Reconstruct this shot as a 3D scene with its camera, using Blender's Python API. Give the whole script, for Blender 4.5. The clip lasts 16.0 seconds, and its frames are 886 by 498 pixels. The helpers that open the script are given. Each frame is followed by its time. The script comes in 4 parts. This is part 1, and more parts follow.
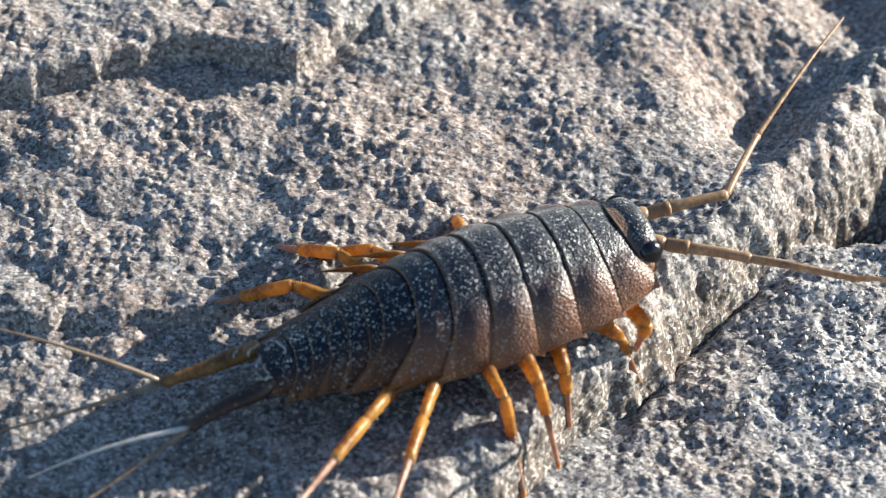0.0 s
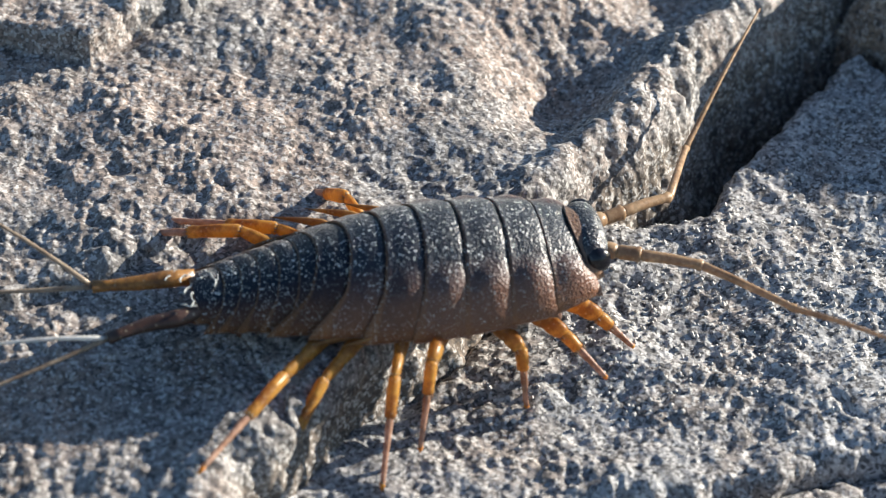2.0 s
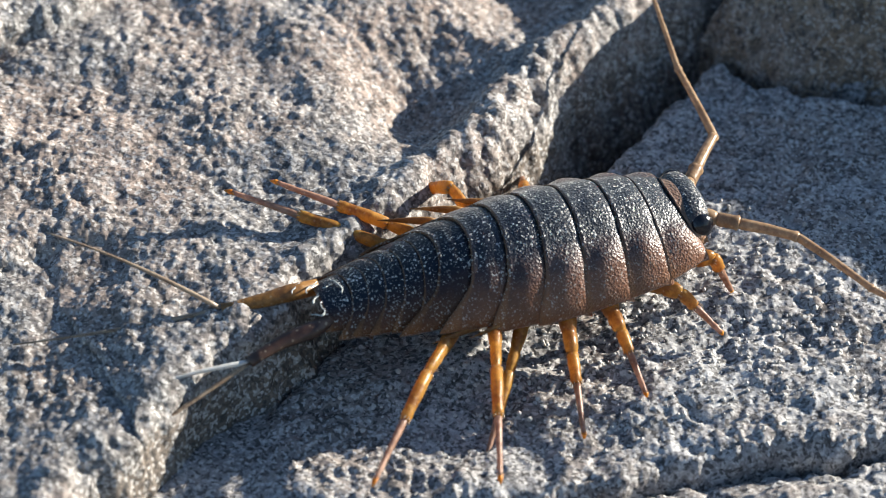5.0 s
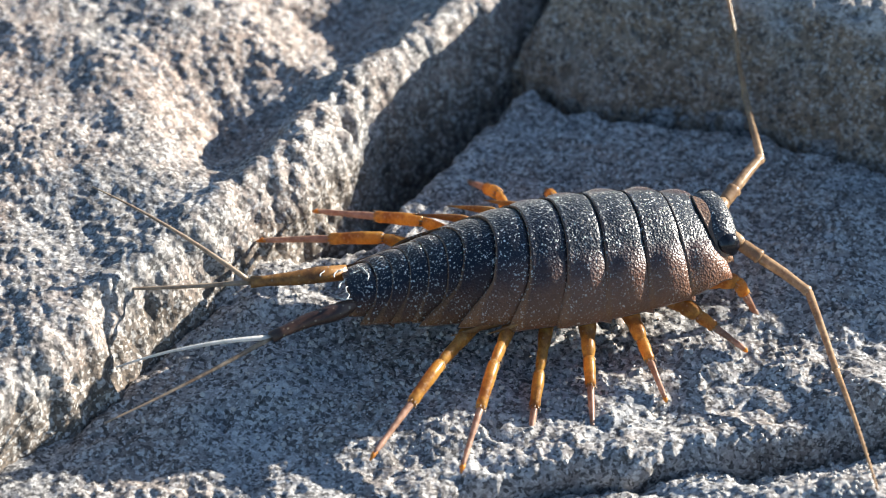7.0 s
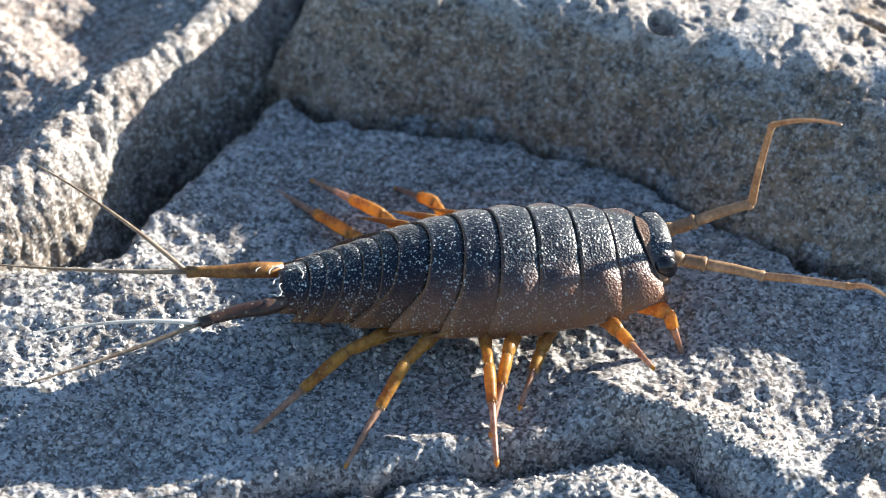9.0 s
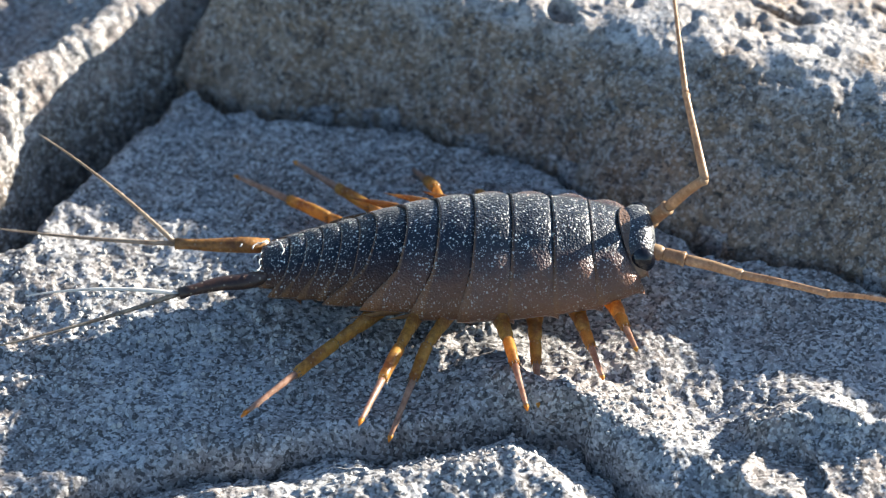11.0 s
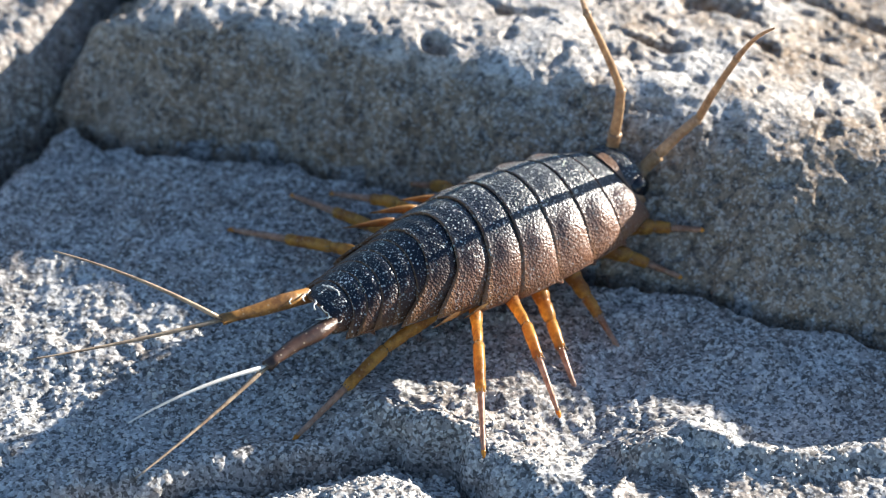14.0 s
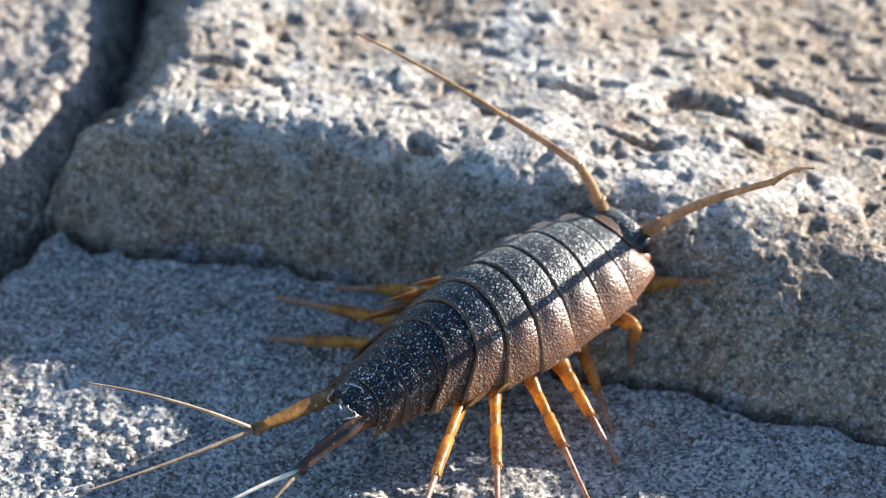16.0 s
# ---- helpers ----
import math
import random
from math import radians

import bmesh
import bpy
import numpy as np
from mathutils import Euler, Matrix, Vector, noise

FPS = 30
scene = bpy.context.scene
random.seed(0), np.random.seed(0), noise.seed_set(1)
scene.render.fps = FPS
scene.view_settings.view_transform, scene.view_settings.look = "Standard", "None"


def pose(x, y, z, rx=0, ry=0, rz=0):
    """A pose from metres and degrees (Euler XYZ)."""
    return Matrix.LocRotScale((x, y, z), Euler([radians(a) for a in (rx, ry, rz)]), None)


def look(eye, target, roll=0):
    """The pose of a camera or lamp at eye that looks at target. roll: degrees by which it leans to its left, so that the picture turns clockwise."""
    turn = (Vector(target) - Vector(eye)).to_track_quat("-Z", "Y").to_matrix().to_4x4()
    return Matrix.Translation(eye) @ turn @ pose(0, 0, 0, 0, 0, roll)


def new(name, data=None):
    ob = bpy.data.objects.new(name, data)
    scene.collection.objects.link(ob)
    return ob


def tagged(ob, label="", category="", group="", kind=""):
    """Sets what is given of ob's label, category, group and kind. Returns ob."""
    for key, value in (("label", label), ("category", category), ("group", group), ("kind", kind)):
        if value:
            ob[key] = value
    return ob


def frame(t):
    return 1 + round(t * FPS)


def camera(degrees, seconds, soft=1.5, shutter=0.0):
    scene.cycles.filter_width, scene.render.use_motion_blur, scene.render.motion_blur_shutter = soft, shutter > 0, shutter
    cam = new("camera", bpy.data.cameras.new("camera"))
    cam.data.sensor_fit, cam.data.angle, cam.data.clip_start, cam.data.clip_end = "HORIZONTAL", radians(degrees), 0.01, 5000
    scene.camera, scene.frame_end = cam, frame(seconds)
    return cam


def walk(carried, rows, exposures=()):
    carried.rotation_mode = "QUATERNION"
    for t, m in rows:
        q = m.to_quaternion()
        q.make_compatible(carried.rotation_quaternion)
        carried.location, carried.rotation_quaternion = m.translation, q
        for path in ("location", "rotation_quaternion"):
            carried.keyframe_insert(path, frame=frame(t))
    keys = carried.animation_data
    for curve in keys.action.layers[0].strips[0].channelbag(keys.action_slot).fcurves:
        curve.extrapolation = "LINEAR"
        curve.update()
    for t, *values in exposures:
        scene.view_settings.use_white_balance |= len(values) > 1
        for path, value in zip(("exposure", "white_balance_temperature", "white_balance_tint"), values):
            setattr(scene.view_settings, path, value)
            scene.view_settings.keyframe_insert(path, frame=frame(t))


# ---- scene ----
# ---- the camera and its way ----
cam = camera(17.0, 16.0, soft=1.0)
walk(cam, [
    (0.0, look((-0.03653, -0.16113, 0.12885), (-0.04493, -0.01190, -0.00404), 0.436)),
    (0.5, look((-0.03504, -0.16085, 0.12879), (-0.04311, -0.01140, -0.00387), 0.402)),
    (1.0, look((-0.03256, -0.16201, 0.12840), (-0.04117, -0.01153, -0.00305), 0.127)),
    (1.5, look((-0.02773, -0.16089, 0.12749), (-0.03579, -0.01048, -0.00409), 0.094)),
    (2.0, look((-0.02425, -0.15972, 0.12624), (-0.03158, -0.01011, -0.00628), 0.031)),
    (2.5, look((-0.02381, -0.15917, 0.12559), (-0.03021, -0.00975, -0.00720), -0.030)),
    (3.0, look((-0.02355, -0.15869, 0.12532), (-0.02952, -0.00933, -0.00757), 0.031)),
    (5.5, look((-0.01085, -0.16117, 0.12821), (-0.01972, -0.01103, -0.00363), -0.999)),
    (6.0, look((-0.00866, -0.16187, 0.12771), (-0.01525, -0.01056, -0.00291), -0.651)),
    (6.5, look((-0.00703, -0.16247, 0.12751), (-0.01267, -0.01053, -0.00243), -0.529)),
    (7.0, look((-0.00541, -0.16287, 0.12754), (-0.00942, -0.01057, -0.00204), -0.289)),
    (7.5, look((-0.00353, -0.16324, 0.12740), (-0.00560, -0.01059, -0.00180), 0.033)),
    (8.0, look((0.00000, -0.16345, 0.12649), (-0.00073, -0.01001, -0.00179), 0.255)),
    (8.5, look((0.00193, -0.16373, 0.12656), (0.00403, -0.01033, -0.00175), 0.790)),
    (9.0, look((0.00298, -0.16414, 0.12659), (0.00753, -0.01045, -0.00131), 1.277)),
    (11.5, look((0.01417, -0.16741, 0.12645), (0.01586, -0.01301, -0.00067), -0.162)),
    (12.0, look((0.01495, -0.16742, 0.12631), (0.01789, -0.01304, -0.00080), -0.015)),
    (12.5, look((0.01524, -0.16792, 0.12688), (0.01976, -0.01367, -0.00033), 0.231)),
    (13.0, look((0.01587, -0.16809, 0.12726), (0.02111, -0.01384, 0.00006), 0.212)),
    (13.5, look((0.01584, -0.16821, 0.12773), (0.02207, -0.01392, 0.00063), 0.339)),
    (14.0, look((0.01623, -0.16850, 0.12827), (0.02263, -0.01325, 0.00234), 0.119)),
    (14.5, look((0.01606, -0.16897, 0.12894), (0.02265, -0.01272, 0.00427), -0.074)),
    (15.0, look((0.01598, -0.16924, 0.12892), (0.02233, -0.01161, 0.00597), -0.257)),
    (15.5, look((0.01597, -0.16918, 0.12907), (0.02334, -0.01078, 0.00719), -0.262)),
    (16.0, look((0.01604, -0.16950, 0.12899), (0.02362, -0.01012, 0.00841), -0.352)),
], exposures=[(0.0, 1.88), (3.0, 1.65), (6.0, 1.88), (9.0, 2.32), (11.5, 2.35), (14.5, 2.32), (16.0, 2.25)])
cam.data.dof.use_dof = True
cam.data.dof.focus_distance = 0.189
cam.data.dof.aperture_fstop = 46.0
# ---- daylight: a low sun behind and to the side, and the sky ----
SUN_TURN, SUN_RISE = 63.0, 15.6      # degrees from +y towards +x, and above the horizon

world = bpy.data.worlds.new("sky")
scene.world = world
world.use_nodes = True
wn = world.node_tree
wn.nodes.clear()
sky = wn.nodes.new("ShaderNodeTexSky")
sky.sky_type = "NISHITA"
sky.sun_disc = False
sky.ozone_density = 2.8
sky.dust_density = 0.4
sky.sun_elevation = radians(SUN_RISE)
sky.sun_rotation = radians(SUN_TURN)
back = wn.nodes.new("ShaderNodeBackground")
back.inputs["Strength"].default_value = 0.055
wout = wn.nodes.new("ShaderNodeOutputWorld")
wn.links.new(sky.outputs[0], back.inputs[0])
wn.links.new(back.outputs[0], wout.inputs[0])

sun = new("sun", bpy.data.lights.new("sun", "SUN"))
sun.data.energy = 3.9
sun.data.angle = radians(0.6)
sun.data.color = (1.0, 0.935, 0.83)
to_sun = Vector((math.sin(radians(SUN_TURN)) * math.cos(radians(SUN_RISE)),
                 math.cos(radians(SUN_TURN)) * math.cos(radians(SUN_RISE)),
                 math.sin(radians(SUN_RISE))))
sun.matrix_basis = look(to_sun, (0, 0, 0))
# ---- materials ----
def material(name):
    m = bpy.data.materials.new(name)
    m.use_nodes = True
    nt = m.node_tree
    return m, nt, nt.nodes["Principled BSDF"]


def node(nt, kind, **values):
    n = nt.nodes.new(kind)
    for key, value in values.items():
        n.inputs[key.replace("_", " ")].default_value = value
    return n


def ramp(nt, source, stops):
    r = nt.nodes.new("ShaderNodeValToRGB")
    els = r.color_ramp.elements
    while len(els) < len(stops):
        els.new(0.5)
    for e, (pos, col) in zip(els, stops):
        e.position = pos
        e.color = (*col, 1) if len(col) == 3 else (col[0], col[0], col[0], 1)
    nt.links.new(source, r.inputs[0])
    return r.outputs[0]


def mix(nt, fac, a, b, how="MIX"):
    m = nt.nodes.new("ShaderNodeMix")
    m.data_type, m.blend_type = "RGBA", how
    for socket, value in ((m.inputs[0], fac), (m.inputs[6], a), (m.inputs[7], b)):
        if isinstance(value, bpy.types.NodeSocket):
            nt.links.new(value, socket)
        elif isinstance(value, (int, float)):
            socket.default_value = value
        else:
            socket.default_value = (*value, 1)
    return m.outputs[2]


def math_node(nt, how, a, b=0.0):
    m = nt.nodes.new("ShaderNodeMath")
    m.operation = how
    for socket, value in zip(m.inputs, (a, b)):
        if isinstance(value, bpy.types.NodeSocket):
            nt.links.new(value, socket)
        else:
            socket.default_value = value
    return m.outputs[0]


def coords(nt, which="Object"):
    return nt.nodes.new("ShaderNodeTexCoord").outputs[which]


def grain(nt, where, scale, detail=4.0, rough=0.6, distort=0.0):
    n = node(nt, "ShaderNodeTexNoise", Scale=scale, Detail=detail, Roughness=rough, Distortion=distort)
    nt.links.new(where, n.inputs["Vector"])
    return n.outputs[0]


def cells(nt, where, scale, out="Distance", feature="F1"):
    n = node(nt, "ShaderNodeTexVoronoi", Scale=scale)
    n.feature = feature
    nt.links.new(where, n.inputs["Vector"])
    return n.outputs[out]


def bump(nt, height, strength, distance, onto=None):
    b = node(nt, "ShaderNodeBump", Strength=strength, Distance=distance)
    nt.links.new(height, b.inputs["Height"])
    if onto is not None:
        nt.links.new(onto, b.inputs["Normal"])
    return b.outputs[0]


def rock_material(name, grey, stain, stain_amount, salt, shaded_brown=None):
    """Rough volcanic stone: pale and black mineral grains in a grey ground, with brownish stains."""
    m, nt, bsdf = material(name)
    w = coords(nt)
    broad = grain(nt, w, 95, 5, 0.65)
    mid = grain(nt, w, 700, 5, 0.75)
    fine = grain(nt, w, 3200, 3, 0.75)
    shade = lambda k: tuple(k * c for c in grey)
    col = ramp(nt, mid, [(0.32, shade(0.60)), (0.5, shade(1.0)), (0.68, shade(1.35))])
    col = mix(nt, math_node(nt, "MULTIPLY", ramp(nt, broad, [(0.40, (0,)), (0.60, (1,))]), stain_amount), col, stain)
    patch = ramp(nt, grain(nt, w, 260, 5, 0.7), [(0.36, (0.30,)), (0.66, (0.66,))])
    col = mix(nt, 0.6, col, patch, "OVERLAY")
    if shaded_brown is not None:
        # brown rock, its faces' shade painted in, under a pale crust ending unevenly some millimetres up
        colour, crust = shaded_brown
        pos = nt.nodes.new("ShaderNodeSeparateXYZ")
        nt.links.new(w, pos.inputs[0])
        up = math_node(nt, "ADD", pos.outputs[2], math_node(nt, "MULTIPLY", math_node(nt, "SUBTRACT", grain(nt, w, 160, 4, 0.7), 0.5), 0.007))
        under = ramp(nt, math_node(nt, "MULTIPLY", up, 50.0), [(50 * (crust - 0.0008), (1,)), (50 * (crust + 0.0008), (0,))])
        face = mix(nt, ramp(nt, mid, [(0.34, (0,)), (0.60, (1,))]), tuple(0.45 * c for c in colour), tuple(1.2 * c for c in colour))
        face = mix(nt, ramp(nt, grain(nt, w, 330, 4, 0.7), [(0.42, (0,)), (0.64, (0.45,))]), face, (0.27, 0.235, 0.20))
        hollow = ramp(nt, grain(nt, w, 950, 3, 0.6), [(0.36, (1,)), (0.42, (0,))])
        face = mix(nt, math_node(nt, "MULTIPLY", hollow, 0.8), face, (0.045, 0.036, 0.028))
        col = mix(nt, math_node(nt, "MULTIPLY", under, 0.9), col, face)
    for scale, dark_share, pale_share, darken, whiten in ((2600, 0.09, 0.88, 0.62, 0.38), (5000, 0.20, 0.77, 0.76, 0.66)):
        v = node(nt, "ShaderNodeTexVoronoi", Scale=scale, Randomness=1.0)
        bent = nt.nodes.new("ShaderNodeMixRGB")
        bent.blend_type = "LINEAR_LIGHT"
        bent.inputs[0].default_value = 0.00016
        nt.links.new(w, bent.inputs[1])
        nb = node(nt, "ShaderNodeTexNoise", Scale=2200.0, Detail=2.0)
        nt.links.new(w, nb.inputs["Vector"])
        nt.links.new(nb.outputs[1], bent.inputs[2])
        nt.links.new(bent.outputs[0], v.inputs["Vector"])
        sep = nt.nodes.new("ShaderNodeSeparateColor")
        nt.links.new(v.outputs["Color"], sep.inputs[0])
        dark = ramp(nt, sep.outputs[0], [(dark_share - 0.03, (1,)), (dark_share + 0.03, (0,))])
        pale = ramp(nt, sep.outputs[0], [(pale_share - 0.03, (0,)), (pale_share + 0.05, (1,))])
        col = mix(nt, math_node(nt, "MULTIPLY", dark, darken * salt), col, (0.055, 0.052, 0.050))
        col = mix(nt, math_node(nt, "MULTIPLY", pale, whiten * salt), col, (0.54, 0.53, 0.505))
    col = mix(nt, 0.65, col, ramp(nt, fine, [(0.3, (0.24,)), (0.7, (0.80,))]), "OVERLAY")
    pore = ramp(nt, grain(nt, w, 1900, 3, 0.55), [(0.345, (1,)), (0.40, (0,))])
    col = mix(nt, math_node(nt, "MULTIPLY", pore, 0.8), col, (0.05, 0.046, 0.043))
    nt.links.new(col, bsdf.inputs["Base Color"])
    nt.links.new(ramp(nt, sep.outputs[1], [(0.88, (0.92,)), (0.97, (0.55,))]), bsdf.inputs["Roughness"])
    bsdf.inputs["Specular IOR Level"].default_value = 0.3
    n1 = bump(nt, cells(nt, w, 2300), 0.5, 0.00012)
    n2 = bump(nt, mid, 0.45, 0.00016, n1)
    n3 = bump(nt, fine, 0.5, 0.00010, n2)
    nt.links.new(n3, bsdf.inputs["Normal"])
    return m


# the slab's low side is coloured darker to stand for its shade
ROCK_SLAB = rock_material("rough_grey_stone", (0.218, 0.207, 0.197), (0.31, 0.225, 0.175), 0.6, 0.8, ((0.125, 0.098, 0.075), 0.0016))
ROCK_GROUND = rock_material("worn_grey_stone", (0.30, 0.30, 0.30), (0.235, 0.185, 0.15), 0.65, 1.0)
# the block's face is brown rock, darkened further for the shade on it
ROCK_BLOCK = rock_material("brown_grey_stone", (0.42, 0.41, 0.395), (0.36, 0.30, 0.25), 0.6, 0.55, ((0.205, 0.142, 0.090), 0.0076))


def shell_material(name, back, flank, rim, gloss, spots, hem_amount, hem_colour=(0.26, 0.12, 0.038), shine=0.7):
    """Shiny speckled cuticle: dark along the back, brown on the flanks, amber at the free edges."""
    m, nt, bsdf = material(name)
    w = coords(nt)
    uv = nt.nodes.new("ShaderNodeSeparateXYZ")
    nt.links.new(coords(nt, "UV"), uv.inputs[0])
    across = math_node(nt, "ABSOLUTE", math_node(nt, "SUBTRACT", math_node(nt, "MULTIPLY", uv.outputs[0], 2.0), 1.0))
    wobble = math_node(nt, "ADD", across, math_node(nt, "MULTIPLY", math_node(nt, "SUBTRACT", grain(nt, w, 700, 3), 0.5), 0.25))
    col = mix(nt, ramp(nt, wobble, [(0.48, (0,)), (0.84, (1,))]), back, flank)
    mottle = grain(nt, w, 1500, 4, 0.7)
    col = mix(nt, 0.5, col, ramp(nt, mottle, [(0.3, (0.22,)), (0.72, (0.80,))]), "OVERLAY")
    edge = ramp(nt, math_node(nt, "ADD", uv.outputs[1], math_node(nt, "MULTIPLY", math_node(nt, "POWER", across, 5.0), 0.16)),
                [(0.93, (0,)), (0.99, (1,))])
    col = mix(nt, math_node(nt, "MULTIPLY", edge, 0.75), col, rim)
    hem = ramp(nt, wobble, [(0.72, (0,)), (1.0, (1,))])
    col = mix(nt, math_node(nt, "MULTIPLY", hem, hem_amount), col, hem_colour)
    patches = ramp(nt, grain(nt, w, 520, 4, 0.65), [(0.36, (0.15,)), (0.56, (1,))])
    bent = nt.nodes.new("ShaderNodeMixRGB")
    bent.blend_type = "LINEAR_LIGHT"
    bent.inputs[0].default_value = 0.00010
    nt.links.new(w, bent.inputs[1])
    stir = node(nt, "ShaderNodeTexNoise", Scale=9000.0, Detail=2.0)
    nt.links.new(w, stir.inputs["Vector"])
    nt.links.new(stir.outputs[1], bent.inputs[2])
    specks = []
    for scale, least in ((8600, spots), (5000, spots + 0.05)):
        v = node(nt, "ShaderNodeTexVoronoi", Scale=scale)
        nt.links.new(bent.outputs[0], v.inputs["Vector"])
        hue = nt.nodes.new("ShaderNodeSeparateColor")
        nt.links.new(v.outputs["Color"], hue.inputs[0])
        size = math_node(nt, "MULTIPLY", math_node(nt, "POWER", hue.outputs[0], 1.6), 0.48)
        inside = math_node(nt, "MULTIPLY", math_node(nt, "SUBTRACT", size, v.outputs["Distance"]), 7.0)
        inside = math_node(nt, "MINIMUM", math_node(nt, "MAXIMUM", inside, 0.0), 1.0)
        pick = ramp(nt, grain(nt, w, scale * 0.35, 3, 0.7), [(least, (0,)), (least + 0.05, (1,))])
        specks.append(math_node(nt, "MULTIPLY", inside, pick))
    dot = math_node(nt, "MULTIPLY", math_node(nt, "MAXIMUM", specks[0], specks[1]), math_node(nt, "MULTIPLY", patches, ramp(nt, across, [(0.45, (1,)), (0.75, (0.38,))])))
    col = mix(nt, math_node(nt, "MULTIPLY", dot, 0.9), col, (0.84, 0.83, 0.76))
    nt.links.new(col, bsdf.inputs["Base Color"])
    nt.links.new(ramp(nt, mottle, [(0.3, (gloss - 0.08,)), (0.7, (gloss + 0.14,))]), bsdf.inputs["Roughness"])
    bsdf.inputs["Specular IOR Level"].default_value = shine
    bsdf.inputs["Sheen Weight"].default_value = 0.10          # grazing sheen, added to brighten the sunlit back
    bsdf.inputs["Sheen Roughness"].default_value = 0.4
    bsdf.inputs["Subsurface Weight"].default_value = 0.06
    bsdf.inputs["Subsurface Radius"].default_value = (1.0, 0.45, 0.2)
    bsdf.inputs["Subsurface Scale"].default_value = 0.0006
    n1 = bump(nt, cells(nt, w, 6200), 0.7, 0.00007)
    n2 = bump(nt, grain(nt, w, 900, 3, 0.6), 0.3, 0.00014, n1)
    n3 = bump(nt, grain(nt, w, 2600, 3, 0.7), 0.3, 0.00007, n2)
    nt.links.new(n3, bsdf.inputs["Normal"])
    return m


SHELL = shell_material("speckled_shell", (0.015, 0.019, 0.026), (0.105, 0.047, 0.031), (0.15, 0.066, 0.026), 0.38, 0.235, 0.45, (0.21, 0.082, 0.026), 0.55)
MID_SHELL = shell_material("slate_shell", (0.006, 0.011, 0.021), (0.080, 0.034, 0.021), (0.19, 0.085, 0.03), 0.37, 0.265, 0.45, (0.21, 0.078, 0.022), 0.45)
TAIL_SHELL = shell_material("dark_tail_shell", (0.003, 0.007, 0.016), (0.042, 0.018, 0.012), (0.14, 0.065, 0.025), 0.40, 0.31, 0.35, (0.17, 0.065, 0.018), 0.28)
COLLAR = shell_material("brown_collar_shell", (0.12, 0.062, 0.032), (0.18, 0.092, 0.045), (0.09, 0.04, 0.02), 0.38, 0.60, 0.2)


def limb_material(name, colour, tip, glow):
    """Thin, horny limb that lets light through."""
    m, nt, bsdf = material(name)
    w = coords(nt)
    col = mix(nt, ramp(nt, grain(nt, w, 700, 5, 0.75), [(0.42, (0,)), (0.62, (1,))]), colour, tip)
    col = mix(nt, 0.35, col, ramp(nt, grain(nt, w, 2600, 3), [(0.3, (0.3,)), (0.7, (0.75,))]), "OVERLAY")
    fleck = ramp(nt, cells(nt, w, 2600), [(0.14, (1,)), (0.24, (0,))])
    col = mix(nt, math_node(nt, "MULTIPLY", fleck, 0.25), col, (0.75, 0.65, 0.45))
    nt.links.new(col, bsdf.inputs["Base Color"])
    bsdf.inputs["Roughness"].default_value = 0.34
    nt.links.new(bump(nt, grain(nt, w, 2200, 3), 0.35, 0.00012), bsdf.inputs["Normal"])
    through_light = nt.nodes.new("ShaderNodeBsdfTranslucent")
    nt.links.new(col, through_light.inputs["Color"])
    blend = nt.nodes.new("ShaderNodeMixShader")
    blend.inputs[0].default_value = glow
    nt.links.new(bsdf.outputs[0], blend.inputs[1])
    nt.links.new(through_light.outputs[0], blend.inputs[2])
    nt.links.new(blend.outputs[0], nt.nodes["Material Output"].inputs["Surface"])
    return m


AMBER = limb_material("amber_limb", (0.68, 0.375, 0.085), (0.36, 0.155, 0.042), 0.6)
AMBER_ROD = limb_material("amber_tail_rod", (0.40, 0.20, 0.055), (0.17, 0.080, 0.030), 0.4)
SPIKE = limb_material("amber_spike", (0.46, 0.27, 0.10), (0.27, 0.13, 0.05), 0.55)
PINKISH = limb_material("pinkish_shin", (0.50, 0.31, 0.22), (0.34, 0.17, 0.10), 0.45)
CLAW = limb_material("orange_claw", (0.80, 0.36, 0.05), (0.60, 0.22, 0.03), 0.45)
FEELER = limb_material("tan_feeler", (0.50, 0.34, 0.20), (0.31, 0.19, 0.105), 0.4)
TAIL_ROD = limb_material("brown_tail_rod", (0.075, 0.040, 0.027), (0.04, 0.022, 0.018), 0.2)
BRISTLE = limb_material("pale_bristle", (0.40, 0.31, 0.22), (0.22, 0.15, 0.10), 0.3)
# the bristle's colour turned white to carry the sun's gleam on it
GLEAM_BRISTLE = limb_material("sun_gleam_bristle", (0.74, 0.72, 0.68), (0.58, 0.55, 0.50), 0.3)


def plain_material(name, colour, rough, spec=0.5):
    m, nt, bsdf = material(name)
    w = coords(nt)
    nt.links.new(mix(nt, 0.4, colour, ramp(nt, grain(nt, w, 1400, 4), [(0.3, (0.3,)), (0.7, (0.75,))]), "OVERLAY"), bsdf.inputs["Base Color"])
    bsdf.inputs["Roughness"].default_value = rough
    bsdf.inputs["Specular IOR Level"].default_value = spec
    return m


EYE = plain_material("black_eye", (0.006, 0.006, 0.009), 0.2, 0.5)
_nt = EYE.node_tree
_nt.links.new(bump(_nt, cells(_nt, coords(_nt), 4200), 0.35, 0.00006), _nt.nodes["Principled BSDF"].inputs["Normal"])
THREAD = plain_material("dry_white_thread", (0.42, 0.43, 0.40), 0.8)
PALE_GRAIN = plain_material("pale_sand_grain", (0.46, 0.44, 0.41), 0.75)
# ---- the rock: millimetres here, metres in the meshes ----
MM = 0.001


